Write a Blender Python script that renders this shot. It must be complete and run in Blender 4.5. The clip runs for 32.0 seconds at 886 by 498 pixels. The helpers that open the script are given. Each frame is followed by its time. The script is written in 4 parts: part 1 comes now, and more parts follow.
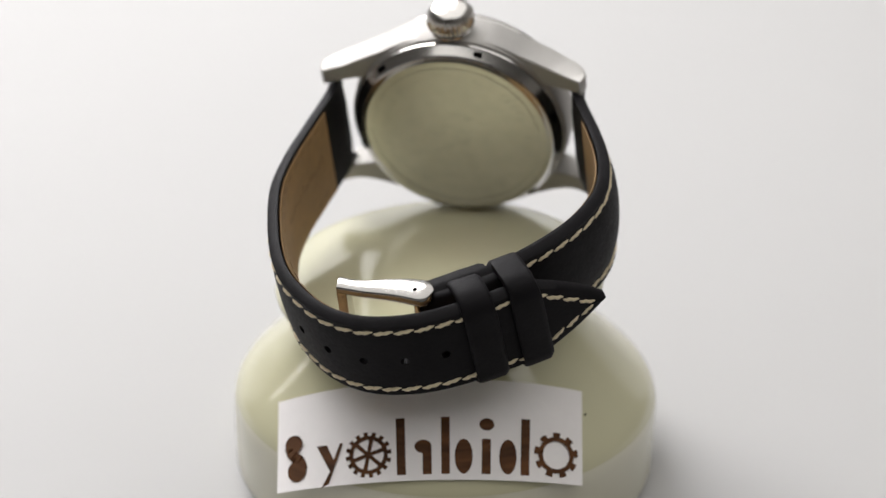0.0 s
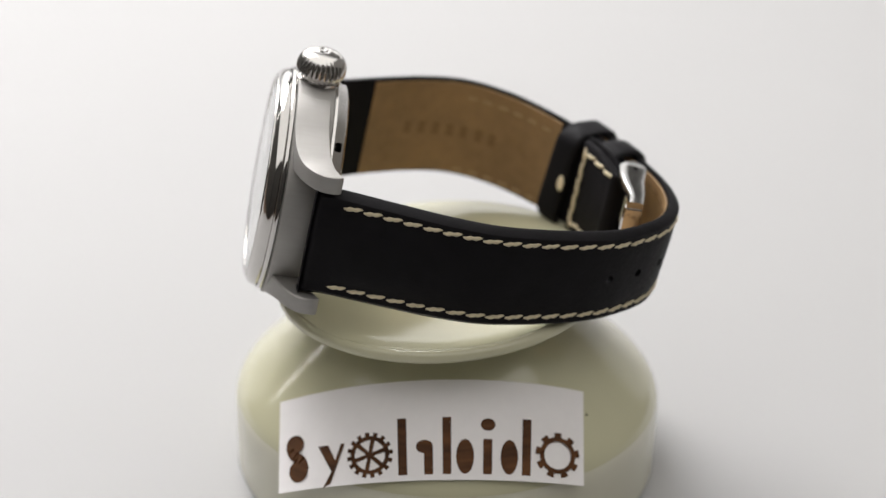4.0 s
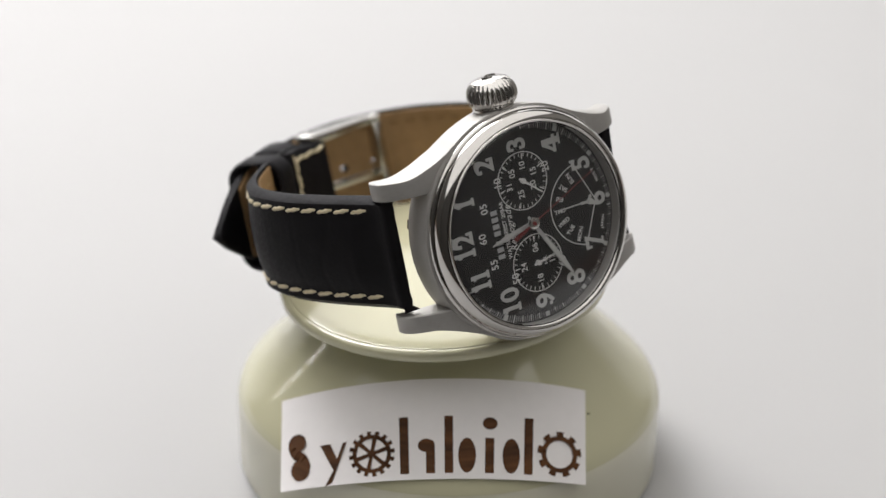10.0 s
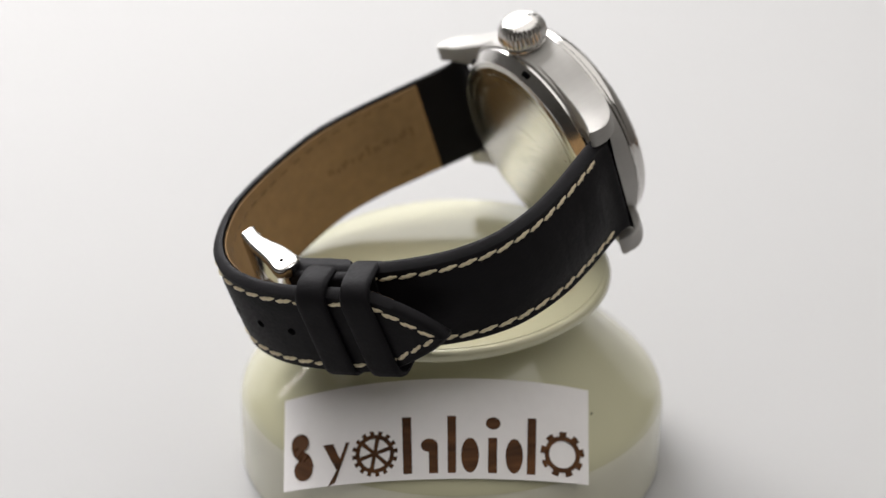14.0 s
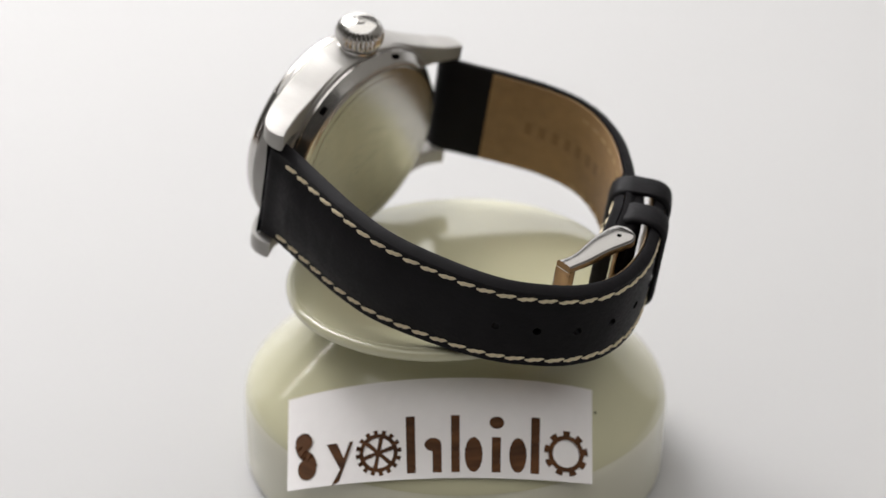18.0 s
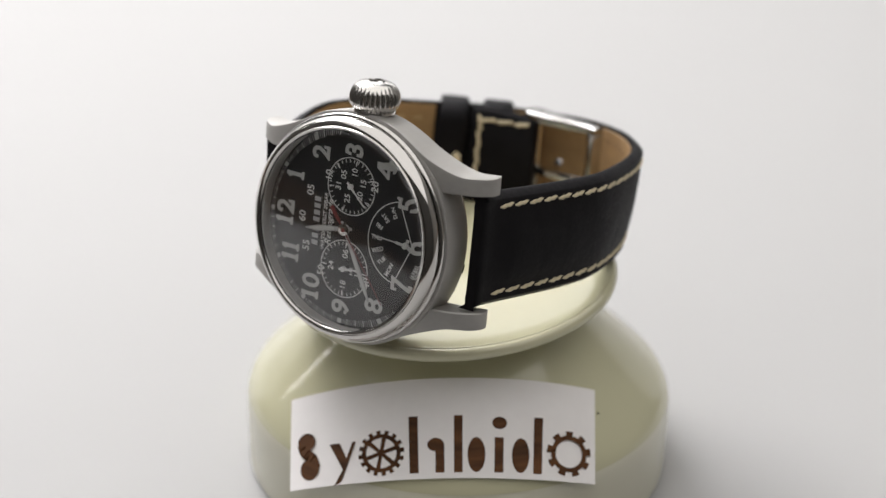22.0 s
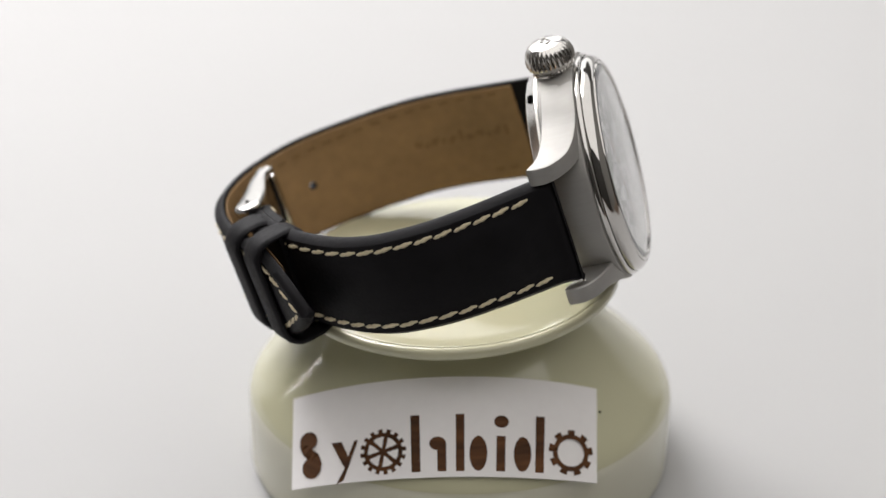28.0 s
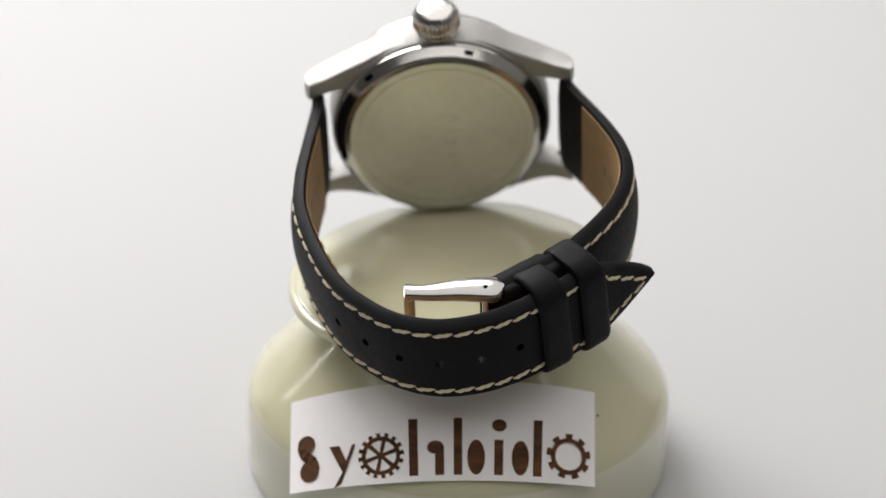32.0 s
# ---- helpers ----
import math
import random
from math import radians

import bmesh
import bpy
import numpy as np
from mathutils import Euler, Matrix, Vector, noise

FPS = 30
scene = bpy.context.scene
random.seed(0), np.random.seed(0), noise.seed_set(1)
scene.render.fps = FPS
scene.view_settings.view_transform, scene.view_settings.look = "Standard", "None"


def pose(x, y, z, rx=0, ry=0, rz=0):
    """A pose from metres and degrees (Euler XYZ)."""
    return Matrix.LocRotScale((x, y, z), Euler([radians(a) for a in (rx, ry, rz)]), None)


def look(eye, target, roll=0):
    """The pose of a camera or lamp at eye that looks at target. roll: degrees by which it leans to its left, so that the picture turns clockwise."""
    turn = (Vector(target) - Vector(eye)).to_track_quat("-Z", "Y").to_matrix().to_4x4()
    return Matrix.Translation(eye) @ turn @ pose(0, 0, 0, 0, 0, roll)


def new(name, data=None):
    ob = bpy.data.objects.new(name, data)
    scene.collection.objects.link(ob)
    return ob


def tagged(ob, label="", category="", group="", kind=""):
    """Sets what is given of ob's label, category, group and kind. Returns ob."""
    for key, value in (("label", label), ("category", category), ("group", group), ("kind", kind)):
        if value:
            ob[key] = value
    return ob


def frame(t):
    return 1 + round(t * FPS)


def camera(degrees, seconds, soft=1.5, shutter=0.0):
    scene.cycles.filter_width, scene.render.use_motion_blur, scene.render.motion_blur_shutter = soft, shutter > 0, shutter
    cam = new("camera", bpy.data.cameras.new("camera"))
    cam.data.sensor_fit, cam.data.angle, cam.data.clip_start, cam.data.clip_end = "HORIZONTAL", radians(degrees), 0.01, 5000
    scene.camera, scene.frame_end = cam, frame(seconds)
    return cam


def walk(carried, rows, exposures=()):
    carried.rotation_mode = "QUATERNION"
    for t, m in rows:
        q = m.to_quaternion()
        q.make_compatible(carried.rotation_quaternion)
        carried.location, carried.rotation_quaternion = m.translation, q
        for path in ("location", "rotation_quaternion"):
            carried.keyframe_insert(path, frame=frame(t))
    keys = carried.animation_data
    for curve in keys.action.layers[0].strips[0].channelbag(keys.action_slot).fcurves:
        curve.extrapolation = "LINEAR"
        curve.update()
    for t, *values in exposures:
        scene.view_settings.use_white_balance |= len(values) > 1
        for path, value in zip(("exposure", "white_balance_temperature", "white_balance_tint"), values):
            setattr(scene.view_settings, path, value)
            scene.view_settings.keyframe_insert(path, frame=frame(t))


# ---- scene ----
cam = camera(16.84, 32.0, soft=1.5)
EYE = (0.0, -0.5127, 0.2726)
# the lens wanders a little on its stand: seconds and the point aimed at, in millimetres
AIM = [(0.0, 0.94, 1.94, 3.67), (1.0, 0.68, 1.93, 3.66), (2.0, 0.58, 1.87, 3.55), (3.0, 0.64, 1.95, 3.69), (3.5, 0.67, 1.96, 3.73), (5.5, 0.52, 1.93, 3.66),
       (6.0, 0.45, 1.93, 3.67), (7.0, 0.43, 1.94, 3.69), (8.0, 0.3, 1.89, 3.59), (9.0, 0.25, 1.86, 3.53), (10.0, 0.26, 1.87, 3.54), (11.0, 0.22, 1.88, 3.56),
       (12.0, -0.17, 1.82, 3.45), (13.0, -0.22, 1.86, 3.53), (14.0, -0.34, 1.88, 3.57), (14.5, -0.61, 1.83, 3.48), (16.5, -1.0, 1.76, 3.34), (17.0, -1.09, 1.77, 3.36),
       (18.0, -1.08, 1.83, 3.48), (19.0, -1.31, 1.82, 3.45), (20.0, -1.73, 1.74, 3.3), (21.0, -1.71, 1.84, 3.49), (22.0, -1.64, 1.85, 3.52), (23.0, -1.83, 1.74, 3.31),
       (24.0, -1.86, 1.72, 3.27), (25.0, -1.73, 1.82, 3.46)]
AIM += [(25.5, -1.88, 1.8, 3.42), (27.5, -2.03, 1.74, 3.3), (28.0, -2.03, 1.75, 3.32), (29.0, -1.76, 1.85, 3.51), (30.0, -1.82, 1.77, 3.37), (31.0, -1.78, 1.83, 3.47),
        (32.0, -1.55, 2.08, 3.95)]
# the platter's axis leans a little on the stand; the lens was placed against that axis
LEAN = pose(0, 0, 0, 0, -3.74, 0)
walk(cam, [(t, LEAN @ look(EYE, (x / 1000, y / 1000, z / 1000), -3.3)) for t, x, y, z in AIM])
cam.data.dof.use_dof = True
cam.data.dof.focus_distance = 0.545
cam.data.dof.aperture_fstop = 11.0

# ---- light ----
GROUND = -0.042
world = bpy.data.worlds.new("room_light")
world.use_nodes = True
world.node_tree.nodes["Background"].inputs["Color"].default_value = (1.0, 0.98, 0.96, 1)
world.node_tree.nodes["Background"].inputs["Strength"].default_value = 0.25
scene.world = world


def area_lamp(name, eye, target, sx, sy, watts, colour):
    data = bpy.data.lights.new(name, "AREA")
    data.shape, data.size, data.size_y, data.energy, data.color = "RECTANGLE", sx, sy, watts, colour
    ob = new(name, data)
    ob.matrix_basis = look(eye, target)
    return tagged(ob, "added white area lamp, out of view", "light")


# key added close behind the stand to grade the paper from left to right
area_lamp("added_key_light", (-0.25, 0.42, 0.46), (-0.03, 0.14, 0), 0.4, 0.4, 6.2, (1.0, 0.985, 1.0))
# unseen panel as wide as the ceiling, added as soft overhead fill
area_lamp("overhead_fill_light", (0.0, 0.0, 2.03), (0.0, 0.0, 0), 4.2, 4.6, 80, (1.0, 0.978, 0.955))
# unseen panels in the north wall, added for bright reflections in stand and platter
area_lamp("tall_back_light", (-0.85, 2.42, 0.85), (-0.85, 0, 0.85), 2.5, 1.5, 21, (1.0, 0.99, 0.99))
area_lamp("low_back_light", (1.25, 2.42, 0.45), (1.25, 0, 0.45), 1.7, 0.7, 5, (1.0, 0.99, 0.98))
# thin unseen strip, added to draw the bright streak on the stand's shoulder
area_lamp("streak_light", (-0.58, 0.36, 0.42), (0, 0, 0), 0.008, 0.4, 0.15, (1.0, 0.99, 0.97))
scene.view_settings.exposure = -0.14


# ---- materials ----
def material(name, colour, rough=0.5, metal=0.0, vary=0.15, grain=400.0, bump=0.1, depth=0.0002, stretch=(1, 1, 1), coat=0.0, rough_vary=0.1, second=None, spec=0.5, fold=0.0):
    m = bpy.data.materials.new(name)
    m.use_nodes = True
    nt = m.node_tree
    b = nt.nodes["Principled BSDF"]
    link = nt.links.new
    tc = nt.nodes.new("ShaderNodeTexCoord")
    mp = nt.nodes.new("ShaderNodeMapping")
    mp.inputs["Scale"].default_value = stretch
    link(tc.outputs["Object"], mp.inputs["Vector"])
    fine = nt.nodes.new("ShaderNodeTexNoise")
    fine.inputs["Scale"].default_value, fine.inputs["Detail"].default_value = grain, 5
    link(mp.outputs["Vector"], fine.inputs["Vector"])
    wide = nt.nodes.new("ShaderNodeTexNoise")
    wide.inputs["Scale"].default_value, wide.inputs["Detail"].default_value = grain / 9, 3
    link(tc.outputs["Object"], wide.inputs["Vector"])
    add = nt.nodes.new("ShaderNodeMath")
    add.operation = "MULTIPLY_ADD"
    link(wide.outputs["Fac"], add.inputs[0])
    add.inputs[1].default_value = 0.6
    mul = nt.nodes.new("ShaderNodeMath")
    mul.operation = "MULTIPLY"
    link(fine.outputs["Fac"], mul.inputs[0])
    mul.inputs[1].default_value = 0.4
    link(mul.outputs[0], add.inputs[2])
    ramp = nt.nodes.new("ShaderNodeValToRGB")
    ramp.color_ramp.elements[0].position, ramp.color_ramp.elements[1].position = 0.3, 0.7
    two = second or tuple(min(1, c * (1 + vary)) for c in colour)
    ramp.color_ramp.elements[0].color = (*[c * (1 - vary) for c in colour], 1)
    ramp.color_ramp.elements[1].color = (*two, 1)
    link(add.outputs[0], ramp.inputs["Fac"])
    link(ramp.outputs["Color"], b.inputs["Base Color"])
    b.inputs["Metallic"].default_value = metal
    b.inputs["Specular IOR Level"].default_value = spec
    mr = nt.nodes.new("ShaderNodeMapRange")
    mr.inputs["To Min"].default_value, mr.inputs["To Max"].default_value = rough * (1 - rough_vary), rough * (1 + rough_vary)
    link(fine.outputs["Fac"], mr.inputs["Value"])
    link(mr.outputs["Result"], b.inputs["Roughness"])
    b.inputs["Coat Weight"].default_value = coat
    if bump:
        bp = nt.nodes.new("ShaderNodeBump")
        bp.inputs["Strength"].default_value, bp.inputs["Distance"].default_value = bump, depth
        link(fine.outputs["Fac"], bp.inputs["Height"])
        if fold:
            bw = nt.nodes.new("ShaderNodeBump")
            bw.inputs["Strength"].default_value, bw.inputs["Distance"].default_value = 1.0, fold
            link(wide.outputs["Fac"], bw.inputs["Height"])
            link(bw.outputs["Normal"], bp.inputs["Normal"])
        link(bp.outputs["Normal"], b.inputs["Normal"])
    return m


PAPER = material("white_paper", (0.395, 0.392, 0.389), 0.75, vary=0.02, grain=60, bump=0.05)
WALL = material("wall_paint", (0.1, 0.097, 0.092), 0.8, vary=0.05, grain=6, bump=0.05)
CEIL = material("ceiling_paint", (0.36, 0.355, 0.345), 0.8, vary=0.03, grain=6, bump=0.03)
# darker and paler greys stand for unseen surroundings mirrored in crystal and steel
DARKWALL = material("grey_wall_paint", (0.055, 0.053, 0.05), 0.8, vary=0.1, grain=6, bump=0.05)
PALEWALL = material("pale_wall_paint", (0.32, 0.315, 0.3), 0.8, vary=0.05, grain=6, bump=0.05)
# invented dark wood, so the crystal mirrors no bright table beyond the paper
TABLEWOOD = material("table_wood", (0.12, 0.075, 0.045), 0.45, vary=0.25, grain=40, bump=0.05, stretch=(0.15, 1, 1))
WOODFLOOR = material("floor_board", (0.32, 0.22, 0.14), 0.5, vary=0.2, grain=12, bump=0.05)
PLASTIC = material("cream_plastic", (0.5, 0.482, 0.33), 0.11, vary=0.04, grain=90, bump=0.008, coat=0.45, rough_vary=0.15)
# the same plastic paled: the white paper's reflection is put into its colour
SKIRT = material("reflection_paled_plastic", (0.57, 0.553, 0.44), 0.16, vary=0.03, grain=90, bump=0.01, coat=0.3, rough_vary=0.15)
CARD = material("label_card", (0.78, 0.755, 0.745), 0.6, vary=0.03, grain=500, bump=0.05)
WOODINK = material("wood_print", (0.014, 0.006, 0.004), 0.6, vary=0.85, grain=520, bump=0.0, stretch=(0.2, 0.2, 2.2), spec=0.15, second=(0.15, 0.062, 0.022))
STEEL = material("brushed_steel", (0.41, 0.399, 0.38), 0.66, 1.0, vary=0.09, grain=1300, bump=0.25, depth=0.00006, stretch=(1, 1, 0.07), rough_vary=0.25)
POLISH = material("polished_steel", (0.62, 0.605, 0.58), 0.09, 1.0, vary=0.02, grain=200, bump=0.0, rough_vary=0.3)
SEMI = material("buffed_steel", (0.56, 0.545, 0.525), 0.085, 1.0, vary=0.03, grain=700, bump=0.03, depth=0.00004, rough_vary=0.3)
BUCKLE = material("satin_buckle_steel", (0.42, 0.41, 0.395), 0.16, 1.0, vary=0.03, grain=300, bump=0.0, rough_vary=0.1)
CROWN = material("soft_polished_steel", (0.68, 0.665, 0.64), 0.19, 1.0, vary=0.03, grain=700, bump=0.03, depth=0.00004, rough_vary=0.2)
BACKSTEEL = material("satin_steel", (0.52, 0.505, 0.45), 0.22, 1.0, vary=0.12, grain=420, bump=0.12, depth=0.00005, rough_vary=0.25)
LEATHER = material("black_leather", (0.0058, 0.0052, 0.0063), 0.6, vary=0.35, grain=1500, bump=0.45, depth=0.00012, rough_vary=0.3, spec=0.12, fold=0.00022)
LINING = material("tan_lining", (0.29, 0.175, 0.075), 0.62, vary=0.26, grain=420, bump=0.3, depth=0.0001, fold=0.0005)
STAMP = material("dark_tan_stamp", (0.215, 0.124, 0.05), 0.6, vary=0.15, grain=420, bump=0.2, depth=0.0001)
TANTHREAD = material("tan_thread", (0.43, 0.3, 0.15), 0.75, vary=0.14, grain=2500, bump=0.5, depth=0.0002)
HANDGREY = material("grey_enamel", (0.3, 0.3, 0.295), 0.45, vary=0.04, bump=0)
THREAD = material("cream_thread", (0.66, 0.57, 0.39), 0.75, vary=0.14, grain=2500, bump=0.5, depth=0.0002)
# black of the speck; also painted shade inside the slots and pin hole
DARK = material("dark_hole", (0.0015, 0.0015, 0.0015), 0.9, vary=0.1, bump=0, spec=0.02)
DIAL = material("black_dial", (0.0058, 0.0056, 0.0068), 0.5, vary=0.08, grain=900, bump=0.0, spec=0.25)
SUBDIAL = material("black_subdial", (0.0034, 0.0034, 0.0042), 0.45, vary=0.08, grain=900, bump=0.02, spec=0.25)
LUME = material("grey_white_lume", (0.4, 0.4, 0.39), 0.6, vary=0.06, grain=1800, bump=0.15, depth=0.00005)
PRINT = material("white_print", (0.56, 0.56, 0.55), 0.55, vary=0.04, bump=0)
DIM = material("grey_print", (0.34, 0.34, 0.345), 0.55, vary=0.05, bump=0)
RED = material("red_paint", (0.115, 0.007, 0.008), 0.4, vary=0.05, bump=0)
GLASS = bpy.data.materials.new("watch_glass")
GLASS.use_nodes = True
gb = GLASS.node_tree.nodes["Principled BSDF"]
gb.inputs["Base Color"].default_value = (1, 1, 1, 1)
gb.inputs["Roughness"].default_value, gb.inputs["IOR"].default_value, gb.inputs["Transmission Weight"].default_value = 0.0, 1.52, 1.0


# ---- building helpers ----
def finish(me, mat, angle=35):
    me.materials.append(mat)
    me.polygons.foreach_set("use_smooth", [True] * len(me.polygons))
    me.set_sharp_from_angle(angle=radians(angle))
    return me


def part(name, bm, mat, parent=None, label="", angle=35):
    """Links a bmesh as one mesh object under a thing or a part."""
    bmesh.ops.recalc_face_normals(bm, faces=bm.faces)
    me = bpy.data.meshes.new(name)
    bm.to_mesh(me)
    bm.free()
    ob = new(name, finish(me, mat, angle))
    ob.parent = parent
    return tagged(ob, label)


def lathe(profile, segs=96, closed=False):
    """A turned body about z from (radius, height) pairs; a zero radius closes an end."""
    bm = bmesh.new()
    rings = []
    for r, z in profile:
        if r < 1e-9:
            rings.append([bm.verts.new((0, 0, z))])
        else:
            rings.append([bm.verts.new((r * math.cos(a), r * math.sin(a), z)) for a in (2 * math.pi * k / segs for k in range(segs))])
    pairs = list(zip(rings, rings[1:])) + ([(rings[-1], rings[0])] if closed else [])
    for a, b in pairs:
        for k in range(segs):
            n = (k + 1) % segs
            if len(a) == 1 and len(b) > 1:
                bm.faces.new((a[0], b[k], b[n]))
            elif len(b) == 1 and len(a) > 1:
                bm.faces.new((a[k], b[0], a[n]))
            elif len(a) > 1:
                bm.faces.new((a[k], b[k], b[n], a[n]))
    return bm


def mm(profile):
    return [(r / 1000, z / 1000) for r, z in profile]


def box(bm, cx, cy, cz, sx, sy, sz, m=Matrix.Identity(4), bevel=0.0):
    got = bmesh.ops.create_cube(bm, size=1, matrix=m @ Matrix.Translation((cx, cy, cz)) @ Matrix.Diagonal((sx, sy, sz, 1)))
    if bevel:
        edges = list({e for v in got["verts"] for e in v.link_edges})
        bmesh.ops.bevel(bm, geom=edges, offset=bevel, segments=2, affect="EDGES", profile=0.5)
    return bm


def loft(rings, cap=True, loop=False):
    """Skins closed rings of equal length into one body."""
    bm = bmesh.new()
    vs = [[bm.verts.new(p) for p in ring] for ring in rings]
    n = len(vs[0])
    for a, b in list(zip(vs, vs[1:])) + ([(vs[-1], vs[0])] if loop else []):
        for k in range(n):
            bm.faces.new((a[k], a[(k + 1) % n], b[(k + 1) % n], b[k]))
    if cap and not loop:
        bm.faces.new(vs[0][::-1])
        bm.faces.new(vs[-1])
    return bm


def spline(points, count):
    """Catmull-Rom through points, resampled to even steps."""
    pts = [Vector(p) for p in points]
    pts = [2 * pts[0] - pts[1]] + pts + [2 * pts[-1] - pts[-2]]
    dense = []
    for i in range(1, len(pts) - 2):
        a, b, c, d = pts[i - 1:i + 3]
        for k in range(24):
            u = k / 24
            dense.append(0.5 * (2 * b + (c - a) * u + (2 * a - 5 * b + 4 * c - d) * u * u + (3 * b - a - 3 * c + d) * u ** 3))
    dense.append(pts[-2])
    run = [0.0]
    for a, b in zip(dense, dense[1:]):
        run.append(run[-1] + (b - a).length)
    out, j = [], 0
    for k in range(count):
        s = run[-1] * k / (count - 1)
        while j < len(run) - 2 and run[j + 1] < s:
            j += 1
        f = (s - run[j]) / max(run[j + 1] - run[j], 1e-12)
        out.append(dense[j].lerp(dense[j + 1], min(max(f, 0), 1)))
    return out, run[-1]


def writing(words, size, bold=0.0, shear=0.0, space=1.0):
    """A flat mesh of the words, centred on the origin, in the built-in font."""
    cu = bpy.data.curves.new("writing", "FONT")
    cu.body, cu.size, cu.align_x, cu.align_y, cu.offset, cu.shear, cu.space_character = words, size, "CENTER", "CENTER", bold, shear, space
    cu.resolution_u = 3
    tmp = new("writing", cu)
    me = bpy.data.meshes.new_from_object(tmp)
    bpy.data.objects.remove(tmp)
    bpy.data.curves.remove(cu)
    xs, ys = [v.co.x for v in me.vertices], [v.co.y for v in me.vertices]
    me.transform(Matrix.Translation((-(min(xs) + max(xs)) / 2, -(min(ys) + max(ys)) / 2, 0)))
    return me


# ---- the room and the table ----
def slab(name, x0, x1, y0, y1, z0, z1, mat, label, category):
    bm = bmesh.new()
    box(bm, (x0 + x1) / 2, (y0 + y1) / 2, (z0 + z1) / 2, x1 - x0, y1 - y0, z1 - z0)
    return tagged(part(name, bm, mat), label, category, kind="structure")


# made-up room closing the scene; its wall tones shape the reflections
slab("floor", -2.2, 2.2, -2.4, 2.4, GROUND - 0.85, GROUND - 0.75, WOODFLOOR, "brown wooden room floor", "floor")
slab("ceiling", -2.2, 2.2, -2.4, 2.4, GROUND + 2.1, GROUND + 2.2, CEIL, "dim grey painted ceiling", "ceiling")
slab("wall_west", -2.3, -2.2, -2.4, 2.4, GROUND - 0.75, GROUND + 2.1, WALL, "dim grey painted wall", "wall")
slab("wall_east", 2.2, 2.3, -2.4, 2.4, GROUND - 0.75, GROUND + 2.1, PALEWALL, "unseen pale grey wall, toned for reflections", "wall")
bm = bmesh.new()
z0, z1 = GROUND - 0.75, GROUND + 2.1
# the two openings are made up to hold the back lamps
for x0, x1, a, b in ((-2.2, 2.2, z0, 0.1), (-2.2, -2.1, 0.1, z1), (0.4, 0.405, 0.1, z1), (2.1, 2.2, 0.1, z1), (-2.1, 0.4, 1.6, z1), (0.405, 2.1, 0.8, z1)):
    box(bm, (x0 + x1) / 2, 2.45, (a + b) / 2, x1 - x0, 0.1, b - a)
tagged(part("wall_north", bm, WALL), "dim grey painted wall with two openings for added lamps", "wall", kind="structure")
slab("wall_south", -2.2, 2.2, -2.5, -2.4, GROUND - 0.75, GROUND + 2.1, DARKWALL, "unseen dark grey wall, toned for reflections", "wall")


def backdrop():
    """White paper over the table. Behind the stand and round its sides it rises in a soft curve, added unseen as a
    reflector.
    """
    path = [(-0.44, 0.32), (-0.44, 0.46), (-0.42, 0.58), (-0.36, 0.68), (-0.26, 0.74), (-0.1, 0.77), (0.1, 0.77), (0.26, 0.74), (0.36, 0.68), (0.42, 0.58), (0.44, 0.46), (0.44, 0.32)]
    centre = Vector((0, 0.36))
    bm = bmesh.new()
    cols = []
    for x, y in path:
        p = Vector((x, y))
        inw = (centre - p).normalized()
        col = [bm.verts.new((*(p + inw * 0.12 * (1 - math.sin(radians(15 * k)))), GROUND + 0.12 * (1 - math.cos(radians(15 * k))))) for k in range(7)]
        col.append(bm.verts.new((p.x, p.y, GROUND + 0.15)))
        cols.append(col)
    for a, b in zip(cols, cols[1:]):
        for k in range(7):
            bm.faces.new((a[k], b[k], b[k + 1], a[k + 1]))
    rim = [c[0] for c in cols]
    front = [bm.verts.new((x, -0.22, GROUND)) for x in (0.44, 0.2, -0.2, -0.44)]
    bm.faces.new(rim + front)
    ob = part("backdrop", bm, PAPER)
    return tagged(ob, "smooth white paper sweep laid over the table", "backdrop", kind="structure")


backdrop()
bm = bmesh.new()
box(bm, 0, 0.38, GROUND - 0.0165, 1.8, 1.26, 0.03, bevel=0.004)
table = tagged(new("table"), "unseen brown wooden table under the paper sweep", "table")
part("tabletop", bm, TABLEWOOD, table)
for sx in (-0.8, 0.8):
    for y in (-0.15, 0.75):
        bm = bmesh.new()
        box(bm, sx, y, GROUND - 0.3915, 0.05, 0.05, 0.717, bevel=0.004)
        part("leg", bm, TABLEWOOD, table)

# ---- the stand ----
BX, BY = 1.6, 1.0  # centre of the body against the platter's middle, mm
SLOPE = 1.05


def body_radius(z):
    """The stand's outline: a cone that rounds over into a slightly tapered wall; mm."""
    cone, wall, k = 21.2 + SLOPE * (-5.0 - z), 42.1 + 0.03 * (z + 26.0), 1.5
    return -k * math.log(math.exp(-cone / k) + math.exp(-wall / k))


